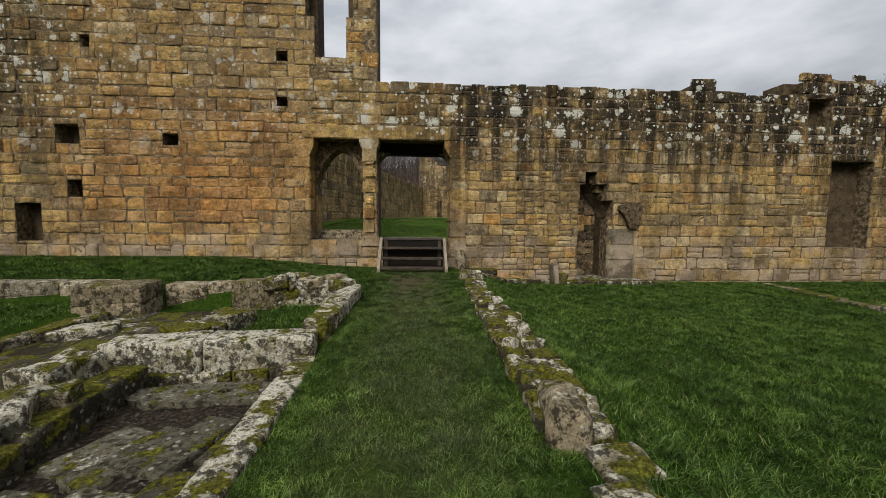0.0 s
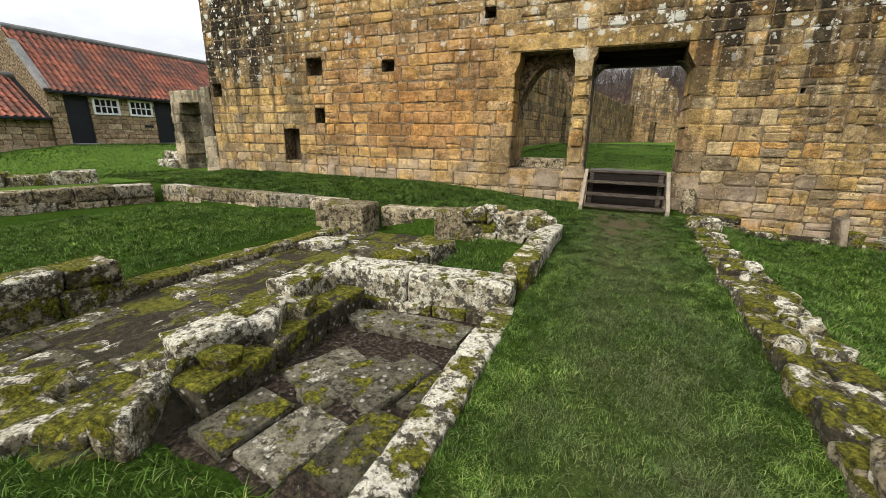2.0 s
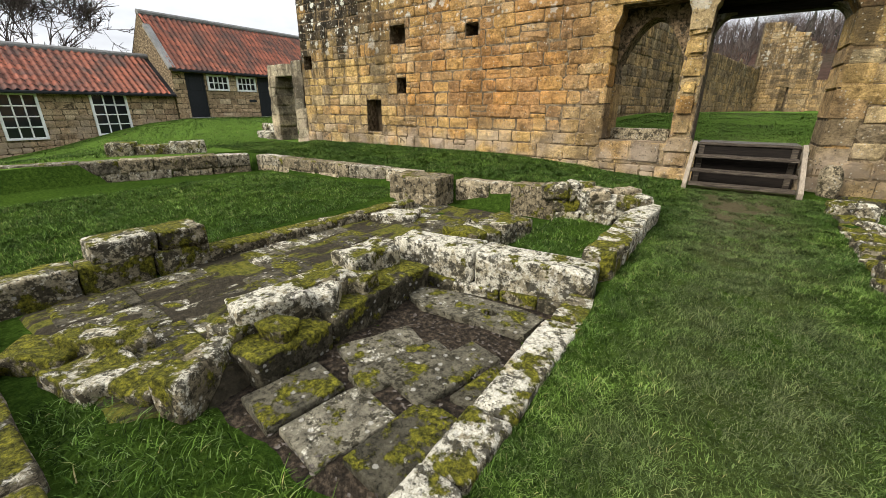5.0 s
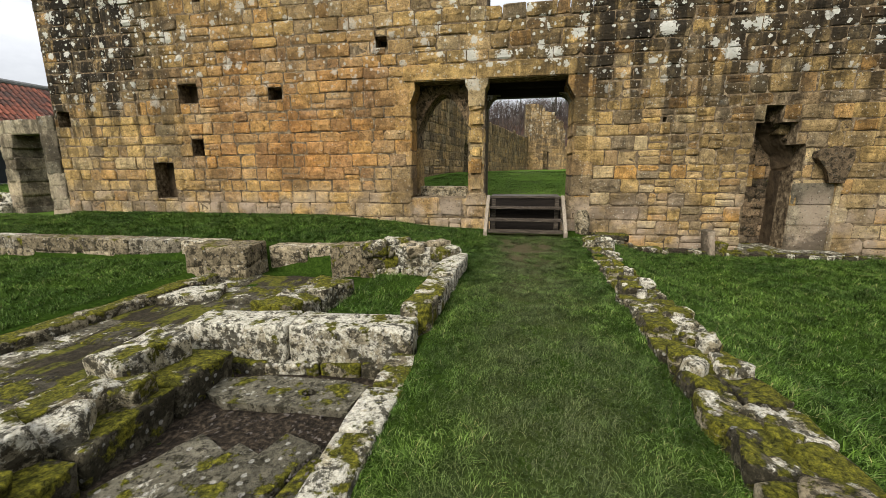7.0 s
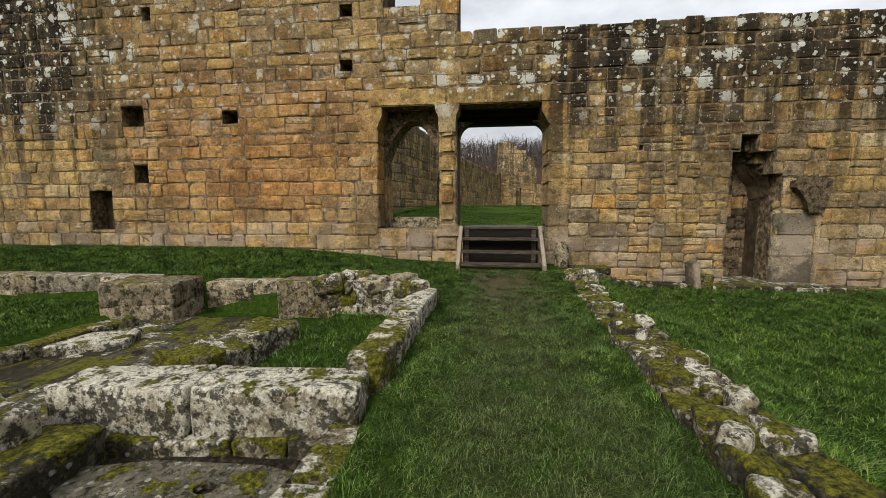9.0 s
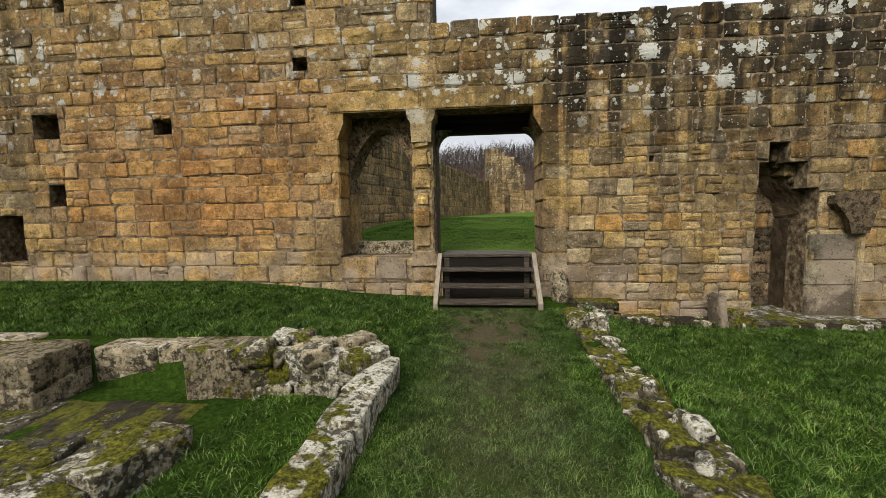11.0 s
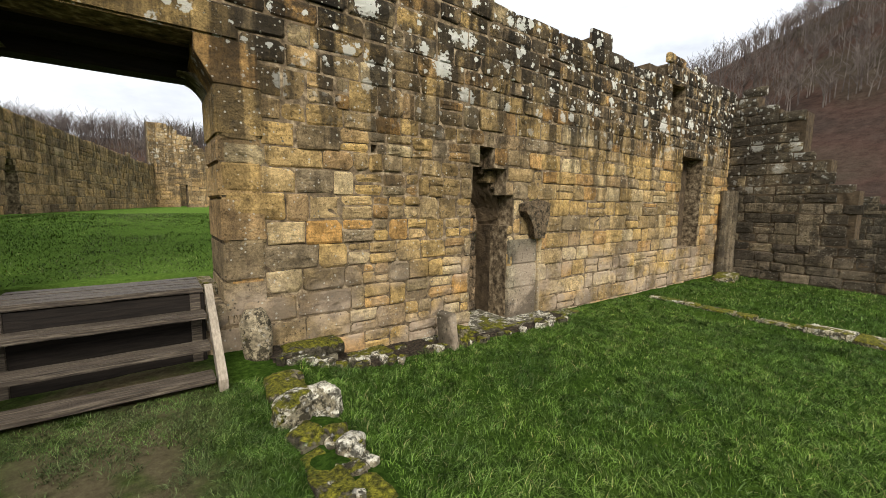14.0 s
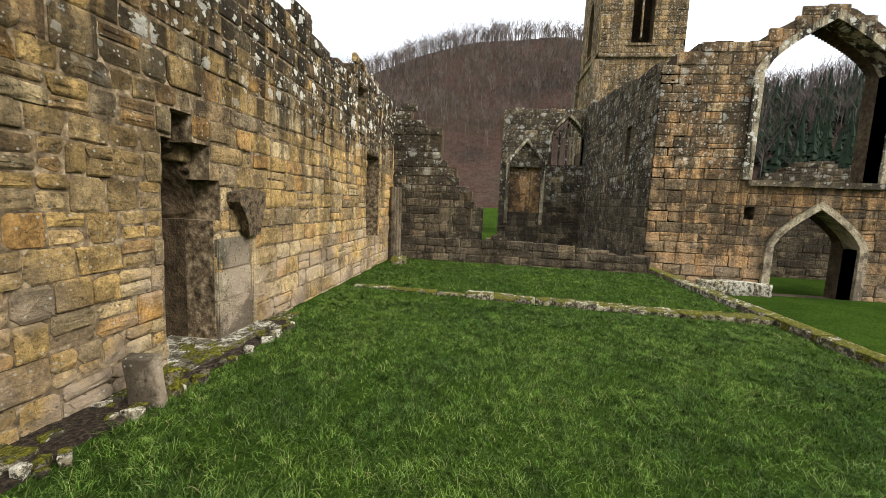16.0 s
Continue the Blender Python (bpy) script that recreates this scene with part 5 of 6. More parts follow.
# paving: slab with drain hole, slabs of the cell floor, passage flags
slab = thing("drain_slab", (-1.80, -5.70, -0.39), "worn drain slab with a round hole", "slab")
bm = bmesh.new()
outer = [(-0.72, -0.24), (0.62, -0.16), (0.66, 0.20), (-0.70, 0.14)]
hole_c = Vector((0.28, -0.0, 0))
n = 16
ov, iv = [], []
for i in range(n):
    a = 2 * math.pi * i / n
    d = Vector((math.cos(a), math.sin(a), 0))
    iv.append((hole_c.x + 0.055 * d.x, hole_c.y + 0.045 * d.y))
    best = 9
    for j in range(4):
        p, q = Vector((*outer[j], 0)), Vector((*outer[(j + 1) % 4], 0))
        e = q - p
        den = d.x * e.y - d.y * e.x
        if abs(den) > 1e-6:
            s = ((p.x - hole_c.x) * e.y - (p.y - hole_c.y) * e.x) / den
            u = ((p.x - hole_c.x) * d.y - (p.y - hole_c.y) * d.x) / den
            if s > 0 and -1e-6 <= u <= 1 + 1e-6:
                best = min(best, s)
    ov.append((hole_c.x + best * d.x, hole_c.y + best * d.y))
V = [(x, y, 0.065) for x, y in ov] + [(x, y, 0.065) for x, y in iv] + [(x, y, -0.04) for x, y in ov] + [(x, y, -0.03) for x, y in iv]
F = []
for i in range(n):
    j = (i + 1) % n
    F += [(i, j, n + j, n + i), (j, i, 2 * n + i, 2 * n + j), (n + i, n + j, 3 * n + j, 3 * n + i)]
piece("slab", V, F, M_SLAB, slab)
V = [(hole_c.x + 0.07 * math.cos(2 * math.pi * i / 12), hole_c.y + 0.06 * math.sin(2 * math.pi * i / 12), -0.025) for i in range(12)]
piece("drain_bottom", V, [tuple(range(12))], M_EARTH, slab)
for k, (x, y, L, W, rz) in enumerate(((-1.93, -6.48, 0.54, 0.29, 66), (-1.66, -6.57, 0.64, 0.23, 70), (-1.40, -6.46, 0.66, 0.26, 74), (-1.62, -7.12, 0.48, 0.36, 79), (-1.24, -7.02, 0.54, 0.34, 84), (-1.99, -7.12, 0.46, 0.32, 82), (-1.14, -6.44, 0.44, 0.20, 80))):
    lay("paving_slab", x, y, -0.402 + 0.006 * (k % 2), L, W, 0.055 + 0.010 * (k % 3), rz, M_SLAB, None, 0.010, "worn dark paving slab lying in wet earth", "slab", seg=(6, 5, 2), round_=0.010)
r = random.Random(77)
y = -7.7
k = 0
while y < -3.6:
    h = r.uniform(0.32, 0.6)
    x = -4.22
    while x < -2.75:
        w = r.uniform(0.3, 0.75)
        if r.random() < 0.86:
            lay("flagstone", x + w / 2, y + h / 2, -0.33, w - 0.02, h - 0.02, r.uniform(0.045, 0.075), r.uniform(-6, 6), M_FLAG, None, 0.012, "cracked mossy flagstone in the passage", "flagstone", seg=(5, 4, 2), round_=0.02)
        x += w
    y += h
lay("pale_slab", -3.85, -4.12, -0.28, 0.62, 0.42, 0.09, 25, M_LICHEN, None, 0.015, "pale lichened slab at the passage end", "slab", round_=0.02)
lay("dark_slab", -3.1, -4.0, -0.30, 0.60, 0.5, 0.08, 12, M_FLAG, None, 0.015, "dark wet slab at the passage end", "slab", round_=0.02)

# right-hand kerb: a low rubble wall between path and lawn
rk = thing("rubble_kerb", (1.1, -4, -0.3), "low mossy rubble wall stump along the grass path", "low wall", "cell foundations", "structure")
r = random.Random(5)
y = -1.65
while y > -6.60:
    L = r.uniform(0.15, 0.34)
    xc = 1.12 - 0.05 * smooth(-1, -6, y)
    wid = 0.30 + 0.08 * smooth(-1.5, -4.5, y)
    zt = ground_z(xc, y) - 0.14
    rise = 0.09 * smooth(-2, -4.5, y)
    lay("stone", xc - wid * 0.28, y - L / 2, zt, L, wid * 0.60, 0.17 + rise + r.uniform(-0.04, 0.04), 90 + r.uniform(-14, 14), r.choice((M_STUMP, M_STUMP, M_MOSSY, M_KERB)), rk, 0.05)
    lay("stone", xc + wid * 0.30, y - L / 2 - 0.1, zt, L * 0.9, wid * 0.52, 0.15 + rise + r.uniform(-0.04, 0.04), 90 + r.uniform(-18, 18), r.choice((M_STUMP, M_MOSSY, M_LICHEN)), rk, 0.05)
    for k in range(2):
        lay("stone", xc + r.uniform(-0.14, 0.14), y - L * r.random(), zt + 0.10 + rise, r.uniform(0.09, 0.20), r.uniform(0.07, 0.14), r.uniform(0.06, 0.12), r.uniform(0, 180), r.choice((M_LICHEN, M_LICHEN, M_STUMP, M_MOSSY)), rk, 0.03, seg=(4, 3, 3), tilt=r.uniform(-15, 15))
    y -= L
y = -6.92
while y > -8.2:
    L = r.uniform(0.25, 0.5)
    lay("stone", 1.16 + r.uniform(-0.06, 0.06), y - L / 2, ground_z(1.16, y) - 0.09, L, 0.32, 0.13, 90 + r.uniform(-10, 10), M_MOSSY, rk, 0.04)
    y -= L
lay("boulder", 1.00, -6.70, -0.26, 0.48, 0.26, 0.34, 82, M_DRESSED, None, 0.05, "rounded tan boulder at the end of the rubble kerb", "boulder", seg=(6, 5, 4), round_=0.10)
for k, (x, y, L, W, H, rz, t) in enumerate(((1.02, -1.50, 0.28, 0.22, 0.25, 20, 6), (1.27, -1.46, 0.24, 0.22, 0.26, -10, -8), (1.10, -1.06, 0.5, 0.30, 0.15, 80, 0), (1.06, -0.22, 0.30, 0.24, 0.50, 85, 3))):
    lay("mossy_boulder", x, y, ground_z(x, y) - 0.06, L, W, H, rz, M_MOSSY if k == 2 else M_LICHEN if k < 2 else M_DRESSED, None, 0.035, "lichened boulder at the wall foot beside the steps", "boulder", tilt=t, round_=0.09)
lay("upright_stone", 3.20, -0.40, -0.42, 0.11, 0.26, 0.52, 10, M_STONE_R, None, 0.03, "small upright stone leaning at the hearth", "stone", tilt=-8)
lay("upright_stone", 3.34, -0.44, -0.42, 0.10, 0.20, 0.32, 30, M_MOSSY, None, 0.03, "small mossy upright stone at the hearth", "stone", tilt=10)

r = random.Random(91)
for k in range(26):
    y = r.uniform(-6.0, -1.2)
    x = 1.08 + r.uniform(-0.2, 0.26)
    lay("pebble", x, y, ground_z(x, y) + 0.005, r.uniform(0.05, 0.11), r.uniform(0.04, 0.08), r.uniform(0.03, 0.05), r.uniform(0, 180), M_LICHEN, rk, 0.012, seg=(4, 3, 3), round_=0.012)
V, F = [], []
for k in range(520):
    x, y = r.uniform(-2.15, -1.05), r.uniform(-7.4, -5.6)
    s, an = r.uniform(0.008, 0.02), r.uniform(0, 6.28)
    z = -0.360 + 0.03 * noise.noise(Vector((x * 3, y * 3, 1)))
    n0 = len(V)
    V += [(x + s * math.cos(an + q) * (1.0 if i % 2 == 0 else 0.5), y + s * math.sin(an + q) * (1.0 if i % 2 == 0 else 0.5), z + r.uniform(0, 0.012)) for i, q in enumerate((0, 1.57, 3.14, 4.71))]
    F.append((n0, n0 + 1, n0 + 2, n0 + 3))
tagged(piece("leaf_litter", V, F, M_BARK), "scattered dead leaves and grit on the wet earth", "leaf litter", "", "stuff")

# kerbs across the far lawn
k2 = thing("lawn_kerb", (8, -3.6, -0.3), "line of mossy footing stones crossing the lawn", "kerb", "", "structure")
y = -0.35
while y > -7.7:
    L = r.uniform(0.3, 0.6)
    x = 8.35 - 0.09 * (-y)
    H = 0.06 if y > -2.6 else 0.12
    lay("stone", x, y - L / 2, ground_z(x, y) - 0.03, L, 0.26, H + r.uniform(-0.02, 0.03), 90 + r.uniform(-8, 8), M_KERB, k2, 0.03, seg=(4, 3, 3))
    if H > 0.1:
        lay("stone", x + 0.26, y - L / 2, ground_z(x, y) - 0.03, L, 0.24, H - 0.03, 90 + r.uniform(-8, 8), r.choice((M_KERB, M_MOSSY)), k2, 0.03, seg=(4, 3, 3))
    y -= L
low_wall("edging_kerb", (13.9, -8.12), (3.4, -8.12), 0.30, -0.55, -0.30, "long straight moss-topped kerb bordering the lawn", (M_KERB, M_KERB, M_MOSSY), 19, (0.7, 1.1), 1, 0.012, 0.006)
low_wall("low_wall", (13.3, -9.6), (13.3, -11.6), 0.4, -1.0, -0.6, "worn step stones at the church door", (M_LICHEN,), 20, (0.5, 0.8), 1, 0.04, 0.03)
lay("fallen_block", 11.9, -0.45, -0.42, 1.1, 0.45, 0.16, 12, M_MOSSY, None, 0.04, "fallen flat stone at the corner of the lawn", "stone")

# ruined doorway stub at the near end of the long wall
stub = thing("doorway_stub", (-12.2, 0.2, 0), "ruined stone doorway at the end of the tall wall", "doorway", "", "structure")
r = random.Random(8)
for x0, x1, hts in ((-12.85, -12.45, 7), (-11.55, -11.05, 8)):
    z = 0.0
    for k in range(hts):
        h = r.uniform(0.26, 0.36)
        lay("stone", (x0 + x1) / 2 + r.uniform(-0.03, 0.03), 0.35, z, x1 - x0 + r.uniform(-0.05, 0.05), 0.7, h, 0, M_STONE_R, stub, 0.02)
        z += h - 0.01
lay("stone", -12.0, 0.35, 2.1, 1.7, 0.65, 0.32, 0, M_STONE_R, stub, 0.03)
for k in range(6):
    lay("stone", -13.1 - 0.22 * (k % 3), 0.1 + 0.2 * (k // 3), 0.05 + 0.25 * (k // 3), 0.45, 0.4, 0.34, r.uniform(0, 90), M_LICHEN, stub, 0.06)

# ---------------------------------------------------------------- cottages with pantile roofs
def sash(parent, y0, y1, z0, z1, cols, rows):
    """A white small-paned window in a wall that faces +x, in the house's own space."""
    t = 0.085
    w = part("window", bevel_box(0.0, 0.015, y0, y1, z0, z1, 0.0), M_GLASS, parent, "dark reflecting window panes")
    for a, b, c, d in ((y0 - t, y1 + t, z0 - t, z0), (y0 - t, y1 + t, z1, z1 + t), (y0 - t, y0, z0, z1), (y1, y1 + t, z0, z1)):
        part("frame", bevel_box(-0.02, 0.07, a, b, c, d, 0.006), M_WHITE, w)
    for i in range(1, cols):
        y = y0 + (y1 - y0) * i / cols
        part("glazing_bar", bevel_box(0.012, 0.05, y - 0.022, y + 0.022, z0, z1, 0.0), M_WHITE, w)
    for i in range(1, rows):
        zz = z0 + (z1 - z0) * i / rows
        part("glazing_bar", bevel_box(0.012, 0.05, y0, y1, zz - 0.022, zz + 0.022, 0.0), M_WHITE, w)


def cottage(name, x, y0, length, zg, eave, ridge, depth, label, seed, holes):
    h = thing(name, (x, y0, 0), label, "house")
    r = random.Random(seed)
    # front wall faces +x, runs along +y
    R = Matrix.Rotation(radians(90), 4, "Z")
    q = courses(length, zg, lambda u: eave, holes, r, heights=(0.17, 0.27), widths=(0.25, 0.6))
    JV, JF = [], []
    for c in q:
        sv, sf = face_stone(*c, r.uniform(0.002, 0.018), r, 0.009, 0.014)
        n0 = len(JV)
        JV += [tuple(R @ Vector((a, -b, cc))) for a, b, cc in sv]
        JF += [tuple(i + n0 for i in f) for f in sf]
    piece("stonework", JV, JF, M_HOUSEST, h, kind="stuff")
    CV, CF = cells(length, zg, lambda u: eave + 0.06, holes, 0.0, 0.3)
    piece("wall", [tuple(R @ Vector(v)) for v in CV], CF, M_MORTAR, h)
    V, F = [], []
    box_geo(V, F, -depth, -0.3, 0.0, length, zg, eave)
    piece("rear_wall", V, F, M_MORTAR, h)
    # gable ends
    for yy in (0.0, length - 0.25):
        V = [(0, yy, eave), (-depth, yy, eave), (-depth / 2, yy, ridge), (0, yy + 0.25, eave), (-depth, yy + 0.25, eave), (-depth / 2, yy + 0.25, ridge)]
        piece("gable", V, [(0, 1, 2), (5, 4, 3), (0, 2, 5, 3), (2, 1, 4, 5), (1, 0, 3, 4)], M_MORTAR, h)
    # pantiles: an S-wave course by course, each course its own row of tiles
    over = 0.22
    slope = Vector((depth / 2 + over, 0, ridge - eave + 0.12))
    rows = int(slope.length / 0.30)
    sd = slope.normalized()
    nrm = Vector((sd.z, 0, -sd.x)) * -1
    nrm = Vector((sd.z, 0, sd.x))
    base = Vector((over, 0, eave - 0.08))
    tw = 0.24
    V, F = [], []
    for rr in range(rows):
        for c in range(int(length / tw)):
            n0 = len(V)
            lift = r.uniform(0, 0.012)
            for e, up in ((0.0, 0.045), (0.33, 0.012)):
                for i in range(6):
                    w = 0.045 * math.sin(2 * math.pi * i / 5)
                    p = base + Vector((-sd.x, 0, sd.z)) * (rr * 0.30 + e) + Vector((0, c * tw + tw * i / 5, 0)) + nrm * (up + w + lift)
                    V.append(tuple(p))
            F += [(n0 + i, n0 + i + 1, n0 + 7 + i, n0 + 6 + i) for i in range(5)]
    piece("pantile", V, F, M_TILE, h, "red clay pantiles", "stuff")
    V = [(over, 0, eave - 0.1), (over, length, eave - 0.1), (-depth / 2, length, ridge + 0.02), (-depth / 2, 0, ridge + 0.02), (-depth - over, 0, eave - 0.1), (-depth - over, length, eave - 0.1)]
    piece("roof_deck", V, [(0, 1, 2, 3), (3, 2, 5, 4)], M_BLACK, h)
    part("gutter", bevel_box(0.16, 0.28, 0.0, length, eave - 0.18, eave - 0.07, 0.02), M_BLACK, h)
    bm = bmesh.new()
    bmesh.ops.create_cone(bm, cap_ends=True, segments=10, radius1=0.14, radius2=0.14, depth=length)
    bm.transform(Matrix.Translation((-depth / 2, length / 2, ridge + 0.03)) @ Matrix.Rotation(radians(90), 4, "X"))
    part("ridge", bm, M_LEAD, h)
    return h


UP = [(0.55, 1.42, 0.70, 2.66), (1.55, 2.55, 1.95, 2.62), (3.0, 4.0, 1.95, 2.62), (4.15, 5.05, 0.70, 2.66), (6.6, 7.4, 1.5, 2.6)]
up = cottage("cottage", -21.6, 0.9, 9.5, -0.4, 2.85, 5.25, 4.4, "stone cottage with a red pantile roof and black doors", 71, UP)
for y0, y1, z0, z1 in (UP[0], UP[3]):
    d = part("door", bevel_box(-0.12, -0.05, y0, y1, z0, z1, 0.01), M_BLACK, up, "black boarded door")
    for k in range(1, 5):
        yy = y0 + (y1 - y0) * k / 5
        part("board_joint", bevel_box(-0.052, -0.044, yy - 0.008, yy + 0.008, z0 + 0.05, z1 - 0.05, 0.0), M_BLACK, d)
    part("door_panel", bevel_box(-0.05, -0.03, y0 + 0.15, y1 - 0.15, z1 - 0.75, z1 - 0.2, 0.01), M_BLACK, d)
    part("doorstep", bevel_box(-0.1, 0.3, y0 - 0.05, y1 + 0.05, z0 - 0.25, z0, 0.02), M_LEAD, up)
for y0, y1, z0, z1 in (UP[1], UP[2], UP[4]):
    sash(up, y0 + 0.06, y1 - 0.06, z0 + 0.06, z1 - 0.06, 4, 2)
part("wall_sign", bevel_box(0.02, 0.05, 3.55, 3.95, 1.42, 1.54, 0.005), M_BLACK, up)
part("gable_coping", bevel_box(-2.35, 0.25, -0.12, 0.16, -0.08, 0.1, 0.02), M_LEAD, up).matrix_basis = Matrix.Translation((0, 0, 2.95)) @ Matrix.Rotation(math.atan2(2.4, 2.2), 4, "Y")
LO = [(1.3, 2.0, -0.15, 0.75), (3.3, 4.3, 0.05, 1.55), (6.0, 7.1, 0.10, 1.60)]
lo = cottage("cottage", -21.75, -8.2, 9.1, -1.6, 1.78, 3.35, 4.0, "lower stone cottage range with a red pantile roof", 72, LO)
sash(lo, *LO[0], 3, 2)
sash(lo, *LO[1], 3, 4)
sash(lo, *LO[2], 3, 4)
chim = part("chimney", bevel_box(-2.3, -1.7, -0.5, 0.1, 2.6, 4.2, 0.02), M_TILE, lo, "red brick chimney")
part("chimney_cap", bevel_box(-2.36, -1.64, -0.56, 0.16, 4.1, 4.22, 0.02), M_TILE, chim)
cottage("cottage", -21.9, -14.5, 6.2, -2.4, 1.0, 2.4, 4.0, "lowest cottage range behind the lawn", 73, [])

# ---------------------------------------------------------------- bare trees
def limb(V, F, p, d, rad, length, depth, r, sides=5, spread=0.55, twig=0.006):
    """A tapering limb that forks into smaller ones."""
    k = len(V)
    q = p
    segs = 3
    dirs = d.normalized()
    for s in range(segs + 1):
        t = s / segs
        rr = rad * (1 - 0.5 * t)
        a = dirs.orthogonal().normalized()
        b = dirs.cross(a)
        for i in range(sides):
            an = 2 * math.pi * i / sides
            V.append(tuple(q + (a * math.cos(an) + b * math.sin(an)) * rr))
        if s < segs:
            q = q + dirs * (length / segs)
            dirs = (dirs + Vector((r.uniform(-1, 1), r.uniform(-1, 1), r.uniform(-0.5, 0.8))) * 0.16).normalized()
    for s in range(segs):
        for i in range(sides):
            j = (i + 1) % sides
            F.append((k + s * sides + i, k + s * sides + j, k + (s + 1) * sides + j, k + (s + 1) * sides + i))
    if depth > 0:
        for c in range(3 if depth > 1 else 4):
            nd = (dirs + Vector((r.uniform(-1, 1), r.uniform(-1, 1), r.uniform(-0.5, 0.9))) * spread * 1.5).normalized()
            limb(V, F, q - dirs * length * r.uniform(0, 0.35), nd, max(rad * 0.5, twig), length * r.uniform(0.6, 0.85), depth - 1, r, max(3, sides - 1), spread, twig)


def bare_tree(x, y, z, height, seed, depth=5, rad=0.22):
    r = random.Random(seed)
    tr = thing("bare_tree", (x, y, z), "leafless winter tree behind the cottage roof", "tree", "bare trees")
    V, F = [], []
    limb(V, F, Vector((0, 0, -0.2)), Vector((0, 0, 1)), rad, height * 0.28, 0, r, 7)
    piece("trunk", V, F, M_BARK, tr, smooth=True)
    V, F = [], []
    for k in range(5):
        an = k * 1.26 + r.uniform(-0.3, 0.3)
        limb(V, F, Vector((0, 0, height * (0.20 + 0.02 * k))), Vector((math.cos(an) * 0.7, math.sin(an) * 0.7, 1.1)), rad * 0.5, height * 0.24, depth, r, 5, 0.6, 0.014)
    piece("crown", V, F, M_TWIG, tr)


bare_tree(-29, -2.6, -0.5, 9.0, 1, 6)
bare_tree(-32, -6.0, -0.5, 8.0, 2, 5)
bare_tree(-34, 1.0, 0.0, 6.0, 4, 4)

# ---------------------------------------------------------------- wooded hills
def ridge_el(az):
    """Height of the skyline in degrees, by bearing from the middle of the place."""
    a = az % 360
    if a > 180:
        a -= 360
    if a < -30:
        return 3.0
    return 2.0 + 5.2 * smooth(-30, -8, a) + 4.4 * smooth(10, 60, a) + 10.6 * smooth(52, 92, a) - 8.5 * smooth(97, 124, a) - 7 * smooth(140, 180, a)


V, F = [], []
na, nr = 150, 22
for i in range(na + 1):
    az = -60 + 240 * i / na
    el = ridge_el(az)
    for j in range(nr + 1):
        t = j / nr
        dist = 75 + 150 * t
        peak = math.tan(radians(el)) * 225 * 0.965
        zz = 0.6 + peak * (smooth(0.05, 1.0, t) * 0.55 + 0.45 * t) + 2.0 * noise.noise(Vector((az * 0.12, t * 6, 0))) * t
        V.append((dist * math.sin(radians(az)), dist * math.cos(radians(az)), zz))
F = [(i * (nr + 1) + j, (i + 1) * (nr + 1) + j, (i + 1) * (nr + 1) + j + 1, i * (nr + 1) + j + 1) for i in range(na) for j in range(nr)]
HILL_V = V
tagged(piece("hillside", V, F, M_HILL, smooth=True), "steep hillside of brown bracken and bare winter woodland", "hill", "", "structure")


def wood(name, label, mat, count, seed, lo, hi, conifer=False, where=lambda az, t: True):
    """Far woodland: many small leafless trees with limbs and twigs, in one mesh."""
    r = random.Random(seed)
    V, F = [], []
    made = 0
    while made < count:
        az, t = r.uniform(-32, 165), r.random() ** 0.6
        if not where(az, t):
            continue
        made += 1
        i = (az + 60) / 240 * na
        i0 = int(i)
        j0 = min(nr - 1, int(t * nr))
        b = Vector(HILL_V[i0 * (nr + 1) + j0]).lerp(Vector(HILL_V[(i0 + 1) * (nr + 1) + j0 + 1]), r.random())
        h = r.uniform(lo, hi)
        if conifer:
            for k in range(10):
                zz, rad = b.z + h * (0.08 + 0.088 * k), h * r.uniform(0.15, 0.23) * (1 - k / 10.8)
                n0 = len(V)
                V += [(b.x + rad * r.uniform(0.45, 1.3) * math.cos(a), b.y + rad * r.uniform(0.45, 1.3) * math.sin(a), zz + r.uniform(-0.35, 0.3)) for a in [2 * math.pi * q / 7 for q in range(7)]]
                V.append((b.x, b.y, zz + h * 0.26))
                F += [(n0 + q, n0 + (q + 1) % 7, n0 + 7) for q in range(7)]
            continue
        side = Vector((b.y, -b.x, 0)).normalized()
        ahead = Vector((b.x, b.y, 0)).normalized()

        def strip(p, q, w0, w1):
            n0 = len(V)
            for c, w in ((p, w0), (q, w1)):
                V.append(tuple(c + side * w))
                V.append(tuple(c - side * w * 0.5 + ahead * w))
                V.append(tuple(c - side * w * 0.5 - ahead * w))
            F.extend(((n0, n0 + 1, n0 + 4, n0 + 3), (n0 + 1, n0 + 2, n0 + 5, n0 + 4), (n0 + 2, n0, n0 + 3, n0 + 5)))

        topp = b + Vector((r.uniform(-0.5, 0.5), r.uniform(-0.5, 0.5), h * 0.55))
        strip(b - Vector((0, 0, 0.5)), topp, 0.17, 0.09)
        for k in range(7):
            s = b.lerp(topp, 0.5 + 0.5 * k / 6)
            e = s + side * r.uniform(-1, 1) * h * 0.34 + ahead * r.uniform(-1, 1) * h * 0.25 + Vector((0, 0, r.uniform(0.18, 0.45) * h))
            strip(s, e, 0.075, 0.03)
            for q in range(1 + k % 2):
                m = s.lerp(e, r.uniform(0.4, 0.9))
                strip(m, m + side * r.uniform(-1, 1) * h * 0.16 + Vector((0, 0, r.uniform(0.05, 0.2) * h)), 0.045, 0.025)
    return tagged(piece(name, V, F, mat), label, "woodland", "", "stuff")


